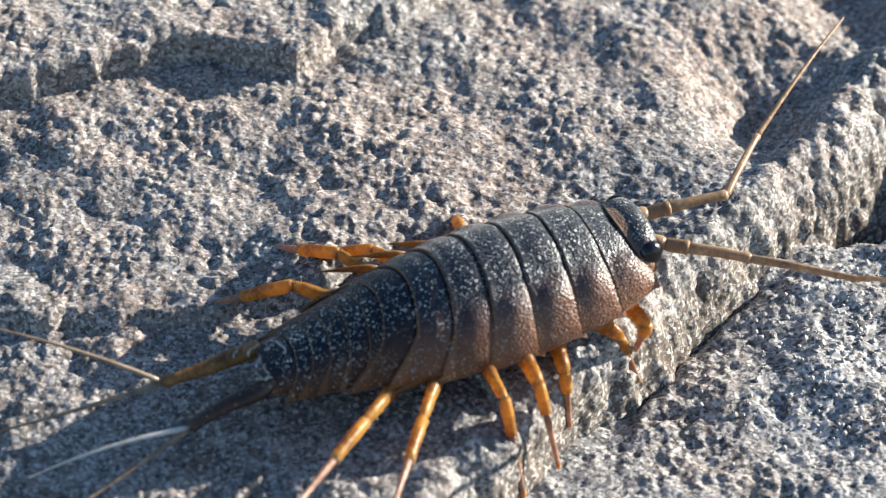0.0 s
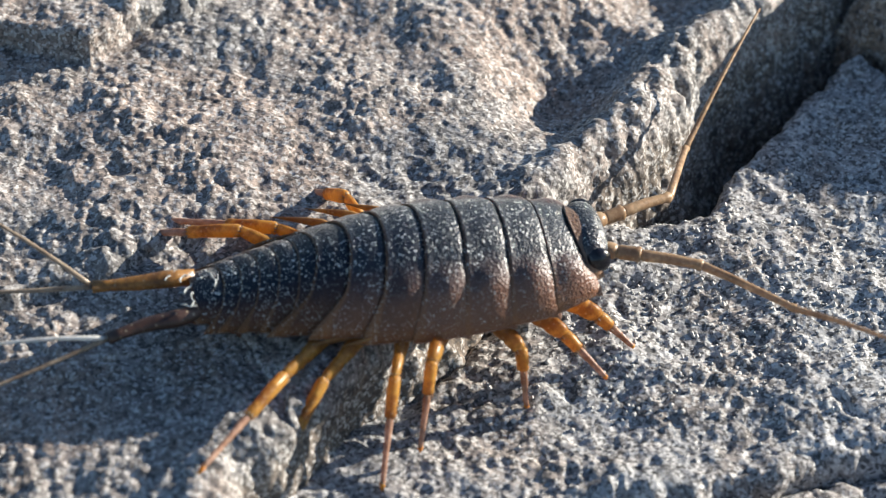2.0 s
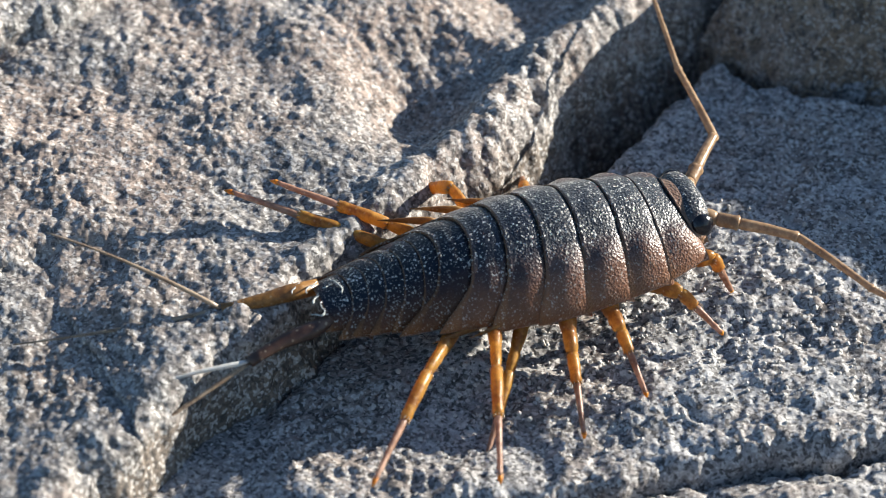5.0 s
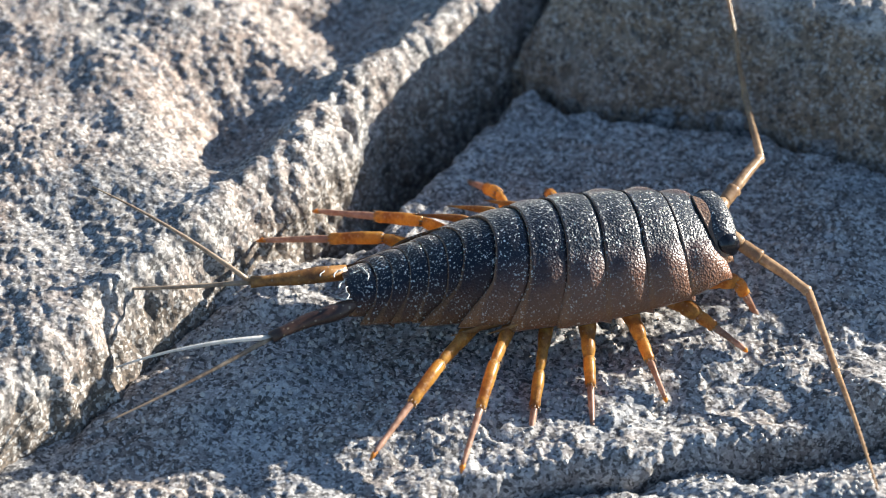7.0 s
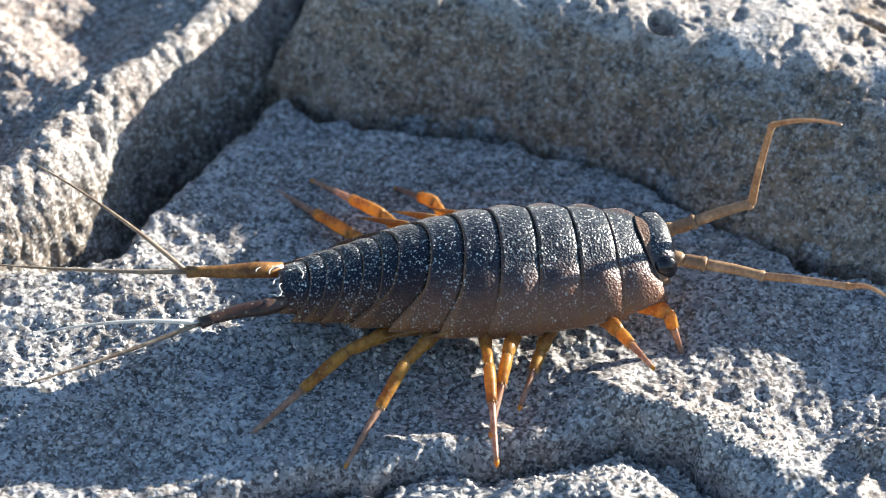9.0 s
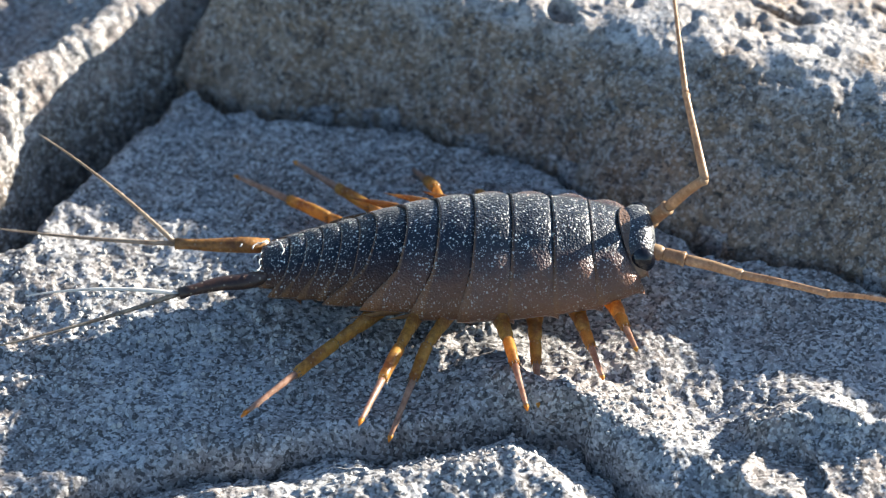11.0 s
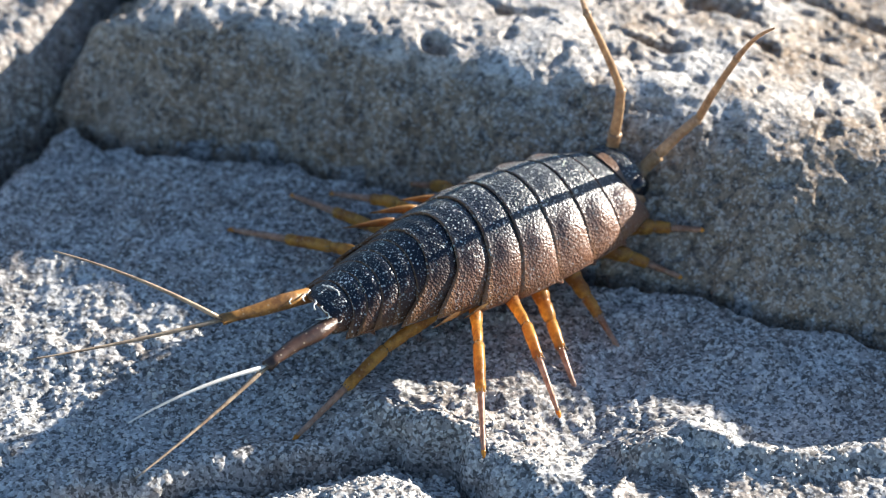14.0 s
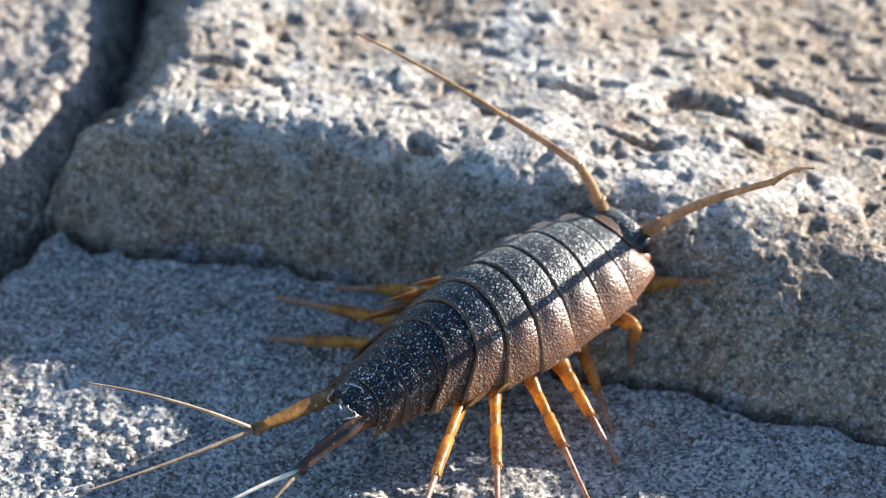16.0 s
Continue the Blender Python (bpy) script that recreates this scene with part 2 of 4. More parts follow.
def lattice(ix, iy, iz, seed):
    h = (ix * 374761393 + iy * 668265263 + iz * 2147483647 + seed * 974634541).astype(np.int64) & 0xFFFFFFFF
    h = ((h ^ (h >> 13)) * 1274126177) & 0xFFFFFFFF
    return (h ^ (h >> 16)) & 0xFFFFFFFF


def noise3(p, size, seed):
    """Smooth noise from -1 to 1 at the points p (n, 3), with lumps of that size."""
    q = p / size
    base = np.floor(q).astype(np.int64)
    fr = (q - base).astype(np.float32)
    u = fr * fr * fr * (fr * (fr * 6 - 15) + 10)
    total = np.zeros(len(p), np.float32)
    for dx in (0, 1):
        wx = u[:, 0] if dx else 1 - u[:, 0]
        for dy in (0, 1):
            wy = u[:, 1] if dy else 1 - u[:, 1]
            for dz in (0, 1):
                wz = u[:, 2] if dz else 1 - u[:, 2]
                h = lattice(base[:, 0] + dx, base[:, 1] + dy, base[:, 2] + dz, seed)
                gx = (h & 1023).astype(np.float32) / 511.5 - 1
                gy = ((h >> 10) & 1023).astype(np.float32) / 511.5 - 1
                gz = ((h >> 20) & 1023).astype(np.float32) / 511.5 - 1
                total += wx * wy * wz * (gx * (fr[:, 0] - dx) + gy * (fr[:, 1] - dy) + gz * (fr[:, 2] - dz))
    return np.clip(total * 1.5, -1, 1)


def beads(p, size, seed):
    """Packed grains: a domed height from 0 to 1, each grain with a level of its own."""
    q = p / size - 0.5
    base = np.floor(q).astype(np.int64)
    q = (q - base).astype(np.float32)
    best = np.full(len(p), 9.0, np.float32)
    level = np.zeros(len(p), np.float32)
    for dx in (0, 1):
        for dy in (0, 1):
            for dz in (0, 1):
                h = lattice(base[:, 0] + dx, base[:, 1] + dy, base[:, 2] + dz, seed)
                ex = q[:, 0] - dx - ((h & 255).astype(np.float32) / 255 - 0.5) * 0.8
                ey = q[:, 1] - dy - (((h >> 8) & 255).astype(np.float32) / 255 - 0.5) * 0.8
                ez = q[:, 2] - dz - (((h >> 16) & 255).astype(np.float32) / 255 - 0.5) * 0.8
                d = ex * ex + ey * ey + ez * ez
                near = d < best
                best = np.where(near, d, best)
                level = np.where(near, ((h >> 24) & 255).astype(np.float32) / 255, level)
    return (1 - np.minimum(best * 1.7, 1)) * (0.35 + 0.65 * level)


def step(a, b, x):
    s = np.clip((x - a) / (b - a), 0, 1)
    return s * s * (3 - 2 * s)


def softplus(x, soft):
    return soft * np.logaddexp(0, x / soft)


def along(line, x, y):
    """Distance to a polyline in the plan, signed (positive to the left of its way), and the share of its length there."""
    best = np.full(x.shape, 1e9)
    side = np.zeros(x.shape)
    share = np.zeros(x.shape)
    n = len(line) - 1
    for k in range(n):
        (ax, ay), (bx, by) = line[k], line[k + 1]
        dx, dy = bx - ax, by - ay
        ll = dx * dx + dy * dy
        s = np.clip(((x - ax) * dx + (y - ay) * dy) / ll, 0, 1)
        ex, ey = x - ax - s * dx, y - ay - s * dy
        d = np.hypot(ex, ey)
        near = d < best - 1e-9
        cross = dx * (y - ay) - dy * (x - ax)
        best = np.where(near, d, best)
        side = np.where(near, np.sign(cross), side)
        share = np.where(near, (k + s) / n, share)
    return best * np.where(side == 0, 1, side), share


def ragged(x, y, seed):
    """The plan shifted here and there, so that edges run unevenly."""
    p = np.stack([x, y, np.zeros(np.shape(x))], 1)
    dx = 0.9 * noise3(p, 6.0, seed) + 0.55 * noise3(p, 2.3, seed + 1) + 0.25 * noise3(p, 1.0, seed + 2)
    dy = 0.9 * noise3(p, 6.0, seed + 3) + 0.55 * noise3(p, 2.3, seed + 4) + 0.25 * noise3(p, 1.0, seed + 5)
    return x + dx, y + dy


# rim of the upper slab, base of the back block, lip of the lower shelf, in the plan
SLAB_RIM = [(-52, -80), (-46, -52), (-44, -45), (-42, -39.8), (-39.5, -36), (-37.2, -32.2), (-35.4, -29.8), (-32.6, -26.6),
            (-29.7, -22.4), (-26, -17.8), (-21.8, -13.2), (-19.2, -9.8), (-16.5, -4.4), (-14.8, -0.6), (-10.6, 4.4), (-7, 8),
            (-4.2, 12), (-2, 18), (-1.2, 26), (-1, 45), (0, 90)]
BLOCK_BASE = [(3, 90), (1.6, 45), (1.0, 26), (-0.3, 17), (-2.6, 11.5), (-4.8, 7.2), (-3.3, 5.1), (-0.9, 3.4), (2.3, 1.6), (8.7, 1.0),
              (12, 0.5), (16.4, -1.7), (20.3, -3.5), (23.9, -6.8), (27.4, -9.8), (33.6, -12.7), (39.4, -14.7), (46.7, -18), (52.7, -20.2),
              (62, -24), (90, -36)]
SHELF_LIP = [(-60, -62), (-44, -47), (-26.8, -38.8), (-20.2, -37.4), (-11.7, -35.2), (-6.6, -33.6), (-1.5, -32.1), (3.8, -31), (7.7, -30.3),
             (13, -29.8), (16.5, -28.3), (18.4, -27.7), (22.6, -29.6), (25.0, -32.6), (27.5, -36.2), (32, -41), (44, -52)]
RIDGE = [(13.5, -26.6), (16.5, -25.6), (19.1, -26.6), (23.4, -28.6), (26.8, -30.9), (30.1, -34), (33.3, -37.1), (40, -44)]
MOUND = [(33.5, -32.5), (34.3, -30.6), (37.2, -29.8), (40.5, -32.0), (46, -32.2), (54, -31.4), (70, -30)]
PLATE = [(-90, -14), (-74.3, -11.1), (-68.1, -7.1), (-62, -4.2), (-55.3, -6.2), (-52.2, -2.3), (-48.9, -0.2), (-44, 8), (-40, 30)]
SLAB_STEP = [(-90, -30), (-62.2, -27.8), (-58.1, -27.1), (-53.7, -25.6), (-47, -21), (-41, -19)]


def ground_top(x, y):
    x, y = ragged(x, y, 71)
    z = np.zeros(np.shape(x))
    d, s = along(SHELF_LIP, x, y)                       # the worn lip, with the shelf below it
    shelf = step(0.6, -0.7, d)
    z = z - shelf * (1.2 - 1.6 * step(-1.2, -5.0, d)) + 0.35 * np.exp(-((d - 1.2) / 1.0) ** 2) * step(0.25, 0.4, s)
    z = z - 1.6 * np.exp(-((d + 0.45) / 0.40) ** 2) * step(0.2, 0.35, s)                 # crevice under the lip
    d, _ = along(RIDGE, x, y)
    z = z + (1.1 * np.exp(-(d / 1.3) ** 2) + 0.5 * np.exp(-((d - 1.6) / 1.5) ** 2)) * step(12, 19, x)
    d, s = along(MOUND, x, y)
    z = z + (1.8 * np.exp(-(d / 1.7) ** 2) + 1.5 * step(0.6, -1.0, d)) * step(0.0, 0.25, s + 0.12)
    z = z + 0.9 * np.exp(-(((x - 16) / 6.0) ** 2 + ((y + 33.5) / 2.6) ** 2))       # pale hump on the shelf
    z = z - 0.11 * softplus(-15 - y, 2.0) * step(-36, -30, y) - 0.11 * 15 * step(-30, -36, y) * 0.9
    z = z + 0.02 * (y + 20) * step(-20, 0, y)
    d, _ = along(SLAB_RIM, x, y)                        # dark cracks at the foot of the slab and of the block
    z = z - 7.5 * np.exp(-((d + 3.1) / 2.2) ** 4) * step(-15, -9, y) - 1.0 * np.exp(-((d + 1.6) / 0.8) ** 2) * step(-14, -20, y) * step(-31, -27, y)
    d, _ = along(BLOCK_BASE, x, y)
    z = z - 5.0 * np.exp(-((d + 0.5) / 0.65) ** 4)
    return z


def slab_top(x, y):
    x, y = ragged(x, y, 81)
    d, s = along(SLAB_RIM, x, y)                        # left of the rim is the slab
    top = 5.0 + 0.065 * np.minimum(y + 10, 0)
    top = top + 0.03 * np.clip(-x - 45, 0, 60) * step(-20, 0, y)
    top = top - 3.2 * np.exp(-(((x + 24.0) / 4.2) ** 2 + ((y + 4.5) / 6.0) ** 2)) * step(0.8, 3.5, d)     # hollow behind the rim
    top = top - 3.0 * np.exp(-(((x + 17) / 5.5) ** 2 + ((y - 7.5) / 6.5) ** 2)) * step(0.8, 3.0, d)
    top = top + 0.35 * np.exp(-((d - 1.2) / 1.2) ** 2)
    e, _ = along(PLATE, x, y)
    top = top + 2.0 * step(-0.3, 0.6, e)
    e, q = along(SLAB_STEP, x, y)
    top = top - 0.9 * step(0.3, -0.6, e) * step(1.0, 0.75, q)
    steep = 3.4 + 0.4 * step(-8, -24, y)
    return top - steep * softplus(-d - 0.2, 0.35) - 0.25 * softplus(1.6 - d, 0.5) * 0.5


BLOCK_PITS = [(22.6, 2.5, 1.0, 0.7, 1.9), (43.5, 7.7, 1.6, 0.9, 1.3), (38.3, 2.0, 2.0, 0.45, 0.9), (49.9, 9.5, 1.8, 1.0, 1.2), (55.1, 6.2, 1.9, 0.8, 1.2),
              (8.1, 14.6, 1.5, 0.7, 0.9), (12.2, 11.8, 1.3, 0.6, 0.8), (45.0, 3.2, 1.2, 0.5, 0.7), (29.2, 6.3, 1.3, 0.5, 0.7), (33.5, 9.0, 1.6, 0.6, 0.8)]


def block_top(x, y):
    x, y = ragged(x, y, 91)
    d, s = along(BLOCK_BASE, x, y)
    crest = np.interp(x, (-5, 5, 14, 24, 30, 36, 43, 54), (4.5, 5.5, 5.1, 5.8, 7.8, 9.6, 9.2, 8.8))        # how far in the face ends
    tall = np.interp(x, (-5, 5, 14, 24, 33, 43, 54), (7.9, 8.5, 8.5, 8.8, 9.0, 8.3, 7.0))
    u = d * 7.2 / crest
    ease = 1.24 - 0.5 * step(26, 40, x)
    rise = -1.0 + 2.15 * softplus(u + 0.3, 0.25) - ease * softplus(u - 2.6, 0.8) - (2.26 - ease) * softplus(u - 7.2, 0.9)
    rise = rise * tall / (15.1 - 4.6 * ease)
    for px, py, rx, ry, deep in BLOCK_PITS:
        rise = rise - deep * np.exp(-((x - px + 0.3 * (y - py)) / rx) ** 4 - ((y - py + 0.25 * (x - px)) / ry) ** 4)
    return rise - 8.0 * softplus(-u - 0.1, 0.1)


def roughness(p, coarse, lump, bead, pits, seed):
    z = 1.1 * coarse * noise3(p, 13.0, seed + 8) + 1.3 * coarse * noise3(p, 6.0, seed) + 0.7 * coarse * noise3(p, 3.1, seed + 1)
    z = z + lump * noise3(p, 1.5, seed + 2)
    much = np.clip(0.75 + 0.9 * noise3(p, 5.0, seed + 6), 0.25, 1.4)
    z = z + much * (bead * beads(p, 0.95, seed + 3) + 0.6 * bead * beads(p, 0.5, seed + 4))
    hole = noise3(p, 1.7, seed + 5)
    small = noise3(p, 0.8, seed + 7)
    return z - pits * step(0.34, 0.52, hole) - 0.5 * pits * step(0.36, 0.5, small)


def lines(lo, hi, fine, reach):
    """Grid lines: fine from lo to hi, then ever wider out to reach."""
    mid = np.arange(lo, hi + fine / 2, fine)
    out = [fine]
    while sum(out) < reach:
        out.append(out[-1] * 1.22)
    out = np.cumsum(out)
    return np.concatenate([lo - out[::-1], mid, hi + out])


def height_mesh(name, top, xs, ys, keep, rough, mat):
    gx, gy = np.meshgrid(xs, ys)
    x, y = gx.ravel(), gy.ravel()
    z = top(x, y)
    near = (np.abs(x) < 130) & (np.abs(y) < 110)
    cols, rows_ = len(xs), len(ys)
    zz = z.reshape(rows_, cols)
    dzy, dzx = np.gradient(zz, ys, xs)
    nrm = np.stack([-dzx.ravel(), -dzy.ravel(), np.ones(len(x))], 1)
    nrm /= np.linalg.norm(nrm, axis=1, keepdims=True)
    p = np.stack([x, y, z], 1)
    want = keep(x, y, z)
    used = want & near
    push = np.zeros(len(x), np.float32)
    push[used] = roughness(p[used], *rough)
    p = p + nrm * push[:, None]
    idx = np.arange(len(x)).reshape(rows_, cols)
    a, b, c, d = idx[:-1, :-1].ravel(), idx[:-1, 1:].ravel(), idx[1:, 1:].ravel(), idx[1:, :-1].ravel()
    ok = want[a] & want[b] & want[c] & want[d]
    quads = np.stack([a, b, c, d], 1)[ok]
    where = np.full(len(x), -1)
    ids = np.unique(quads)
    where[ids] = np.arange(len(ids))
    quads = where[quads]
    me = bpy.data.meshes.new(name)
    me.vertices.add(len(ids))
    me.vertices.foreach_set("co", (p[ids] * MM).astype(np.float32).ravel())
    me.loops.add(quads.size)
    me.loops.foreach_set("vertex_index", quads.astype(np.int32).ravel())
    me.polygons.add(len(quads))
    me.polygons.foreach_set("loop_start", np.arange(0, quads.size, 4, dtype=np.int32))
    me.update(calc_edges=True)
    me.polygons.foreach_set("use_smooth", np.ones(len(quads), bool))
    me.materials.append(mat)
    return new(name, me)


FINE = 0.125
ground = height_mesh(
    "ground", ground_top, lines(-50, 60, FINE, 9000), lines(-50, 8, FINE, 9000),
    lambda x, y, z: (slab_top(x, y) < z + 2.2) & (block_top(x, y) < z + 2.2) | (np.abs(x) > 140) | (np.abs(y) > 90),
    (0.28, 0.18, 0.22, 0.20, 11), ROCK_GROUND)
tagged(ground, "worn grey volcanic rock floor with cracks and pits", "rock ground", kind="structure")

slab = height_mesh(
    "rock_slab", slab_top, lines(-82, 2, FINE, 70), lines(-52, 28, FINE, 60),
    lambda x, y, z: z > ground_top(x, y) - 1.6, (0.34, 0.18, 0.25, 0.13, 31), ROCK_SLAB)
tagged(slab, "rough grey-brown rock slab with a crumbling sunlit rim", "rock slab", kind="structure")

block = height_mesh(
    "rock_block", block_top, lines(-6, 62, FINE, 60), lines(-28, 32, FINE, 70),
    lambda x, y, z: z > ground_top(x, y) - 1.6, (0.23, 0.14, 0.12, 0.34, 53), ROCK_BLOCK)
tagged(block, "rounded grey rock block with a shaded brown face", "rock block", kind="structure")

# loose pale grains caught on the rock
def scatter_grains(name, count, spread, seed, label):
    """Small angular grains lying on the rock floor, joined into one mesh."""
    rng = np.random.default_rng(seed)
    cx, cy, rx, ry = np.array(spread).T
    pick = rng.integers(0, len(cx), count)
    x = cx[pick] + rx[pick] * rng.normal(0, 0.5, count)
    y = cy[pick] + ry[pick] * rng.normal(0, 0.5, count)
    z = ground_top(x, y)
    free = (slab_top(x, y) < z) & (block_top(x, y) < z)
    x, y, z = x[free], y[free], z[free]
    z = z + roughness(np.stack([x, y, z], 1), 0.28, 0.18, 0.22, 0.20, 11)
    g = (1 + 5 ** 0.5) / 2
    ball = np.array([(-1, g, 0), (1, g, 0), (-1, -g, 0), (1, -g, 0), (0, -1, g), (0, 1, g), (0, -1, -g), (0, 1, -g), (g, 0, -1), (g, 0, 1), (-g, 0, -1), (-g, 0, 1)]) / 1.9
    tris = np.array([(0, 11, 5), (0, 5, 1), (0, 1, 7), (0, 7, 10), (0, 10, 11), (1, 5, 9), (5, 11, 4), (11, 10, 2), (10, 7, 6), (7, 1, 8),
                     (3, 9, 4), (3, 4, 2), (3, 2, 6), (3, 6, 8), (3, 8, 9), (4, 9, 5), (2, 4, 11), (6, 2, 10), (8, 6, 7), (9, 8, 1)])
    n = len(x)
    size = 0.05 + 0.15 * rng.random(n) ** 3
    shape = ball[None] * size[:, None, None] * rng.uniform(0.65, 1.35, (n, 12, 3))
    pts = shape + np.stack([x, y, z + 0.4 * size], 1)[:, None]
    faces = (tris[None] + 12 * np.arange(n)[:, None, None]).reshape(-1, 3)
    me = bpy.data.meshes.new(name)
    me.from_pydata((pts.reshape(-1, 3) * MM).tolist(), [], faces.tolist())
    me.materials.append(PALE_GRAIN)
    return tagged(new(name, me), label, "sand grains", kind="stuff")


scatter_grains("sand_grains", 3000, [(-12, -17, 14, 9), (-16, -24, 14, 8), (16, -32.5, 11, 4), (24, -29.5, 8, 4), (40, -32, 14, 4), (2, -24, 22, 10)], 3,
               "pale sand grains lodged on the rock floor")
# ---- the sea slater, in millimetres in its own space: x ahead, z up from the rock ----
def link_mesh(name, verts, faces, mats, parent=None, label="", smooth=True, uvs=None, slots=None):
    me = bpy.data.meshes.new(name)
    me.from_pydata([tuple(c * MM for c in v) for v in verts], [], faces)
    for m in (mats if isinstance(mats, (list, tuple)) else [mats]):
        me.materials.append(m)
    if uvs is not None:
        layer = me.uv_layers.new(name="UVMap")
        for loop in me.loops:
            layer.data[loop.index].uv = uvs[loop.vertex_index]
    for i, poly in enumerate(me.polygons):
        poly.use_smooth = smooth
        if slots is not None:
            poly.material_index = slots[i]
    ob = new(name, me)
    ob.parent = parent
    if label:
        tagged(ob, label)
    return ob


def tube(points, radii, sides=10, squash=1.0):
    """A tapered tube along points; squash flattens it across."""
    verts, faces = [], []
    pts = [Vector(p) for p in points]
    for i, p in enumerate(pts):
        way = (pts[min(i + 1, len(pts) - 1)] - pts[max(i - 1, 0)]).normalized()
        side = way.cross(Vector((0, 0, 1)))
        side = side.normalized() if side.length > 1e-4 else Vector((0, 1, 0))
        up = side.cross(way)
        for k in range(sides):
            a = 2 * math.pi * k / sides
            verts.append(p + float(radii[i]) * (math.cos(a) * side * squash + math.sin(a) * up))
    for i in range(len(pts) - 1):
        for k in range(sides):
            a, b = i * sides + k, i * sides + (k + 1) % sides
            faces.append((a, b, b + sides, a + sides))
    faces.append(tuple(range(sides))[::-1])
    faces.append(tuple(range((len(pts) - 1) * sides, len(pts) * sides)))
    return verts, faces


def merged(*pieces):
    """Several (verts, faces) as one, with the material slot of each."""
    verts, faces, slots = [], [], []
    for (v, f), slot in pieces:
        base = len(verts)
        verts += v
        faces += [tuple(i + base for i in q) for q in f]
        slots += [slot] * len(f)
    return verts, faces, slots


def plate(x0, x1, w0, w1, h0, h1, e0, e1, sweep0, sweep1, spike, knob, lip=0.13, nu=44, nv=12):
    """One arched back plate, from x0 in front to x1 behind, with a swept flank, a raised hind rim and thickness."""
    top, uvs = [], []
    for j in range(nv + 1):
        v = j / nv
        w = w0 + (w1 - w0) * (v ** 0.8)
        h = h0 + (h1 - h0) * v
        e = e0 + (e1 - e0) * v
        for i in range(nu + 1):
            u = -1 + 2 * i / nu
            a = abs(u)
            x = x0 + (x1 - x0) * v - (sweep0 + (sweep1 - sweep0) * v) * a ** 2.2 - spike * (max(a - 0.70, 0) / 0.30) ** 1.5 * v ** 2
            arch = (1 - a ** 2.1) ** 0.74
            z = e + (h - e) * arch
            z += 0.15 * math.sin(math.pi * min(v * 1.08, 1)) ** 0.8 * (1 - 0.6 * a ** 4) + lip * max(v - 0.82, 0) / 0.18 * (1 - 0.4 * a)
            z -= 0.36 * max(0.2 - v, 0) / 0.2
            z += knob * math.exp(-((a - 0.78) / 0.15) ** 2) * math.sin(math.pi * v) ** 2
            z -= 0.45 * knob * math.exp(-((a - 0.52) / 0.10) ** 2) * math.sin(math.pi * v)
            yy = u * w * (1 + 0.02 * math.sin(v * math.pi))
            top.append((x, yy, z))
            uvs.append((0.5 + 0.5 * u, v))
    n = len(top)
    low = [(x + 0.05, y * 0.975, z - 0.22) for x, y, z in top]
    row = nu + 1
    faces = []
    for j in range(nv):
        for i in range(nu):
            a = j * row + i
            faces.append((a, a + row, a + row + 1, a + 1))
            faces.append((n + a, n + a + 1, n + a + row + 1, n + a + row))
    for i in range(nu):
        faces.append((i, i + 1, n + i + 1, n + i))
        b = nv * row + i
        faces.append((b + 1, b, n + b, n + b + 1))
    for j in range(nv):
        a, b = j * row, j * row + nu
        faces.append((a + row, a, n + a, n + a + row))
        faces.append((b, b + row, n + b + row, n + b))
    return top + low, faces, uvs + uvs


slater = new("sea_slater")
tagged(slater, "dark speckled sea slater with amber legs walking on rock", "crustacean")

# back plates from the neck to the tail: front x, rear x, half widths, heights, edge heights, sweep, spike, knob
PLATES = [
    (10.75, 8.45, 3.75, 4.75, 4.95, 5.75, 2.6, 2.1, -1.0, -0.1, 0.0, 0.26),
    (8.85, 6.05, 4.75, 5.1, 5.75, 6.30, 2.1, 1.9, -0.1, 0.3, 0.25, 0.32),
    (6.40, 3.45, 5.1, 5.3, 6.30, 6.60, 1.95, 1.8, 0.3, 0.6, 0.4, 0.32),
    (3.80, 1.05, 5.3, 5.35, 6.60, 6.68, 1.85, 1.8, 0.6, 0.9, 0.6, 0.28),
    (1.40, -1.25, 5.25, 5.1, 6.65, 6.52, 1.95, 2.0, 0.9, 1.2, 1.1, 0.16),
    (-0.90, -3.35, 4.9, 4.5, 6.48, 6.18, 2.25, 2.45, 1.2, 1.5, 1.8, 0.08),
    (-3.00, -5.35, 4.35, 3.95, 6.13, 5.75, 2.5, 2.6, 1.5, 1.8, 1.9, 0.03),
]
for n, p in enumerate(PLATES):
    v, f, uv = plate(*p)
    link_mesh("back_plate", v, f, SHELL if n < 4 else (MID_SHELL if n < 6 else TAIL_SHELL), slater, uvs=uv,
              label="dark blue-grey back plate dusted with pale specks" if n < 6 else "blue-black back plate with amber spiked edge")
TAIL = [
    (-5.05, -6.45, 3.85, 3.7, 5.66, 5.42, 2.6, 2.65, 0.8, 1.0, 0.5),
    (-6.20, -7.65, 3.65, 3.45, 5.40, 5.12, 2.6, 2.6, 0.9, 1.1, 0.65),
    (-7.40, -8.85, 3.4, 3.2, 5.10, 4.80, 2.6, 2.6, 0.9, 1.1, 0.75),
    (-8.60, -9.95, 3.15, 2.95, 4.78, 4.48, 2.6, 2.6, 0.9, 1.1, 0.8),
    (-9.70, -11.0, 3.1, 2.75, 4.46, 4.18, 2.45, 2.5, 0.8, 0.9, 0.7),
]
for p in TAIL:
    v, f, uv = plate(*p, 0.0, lip=0.05, nu=32, nv=8)
    link_mesh("tail_plate", v, f, TAIL_SHELL, slater, uvs=uv, label="blue-black tail plate with pale flecks")
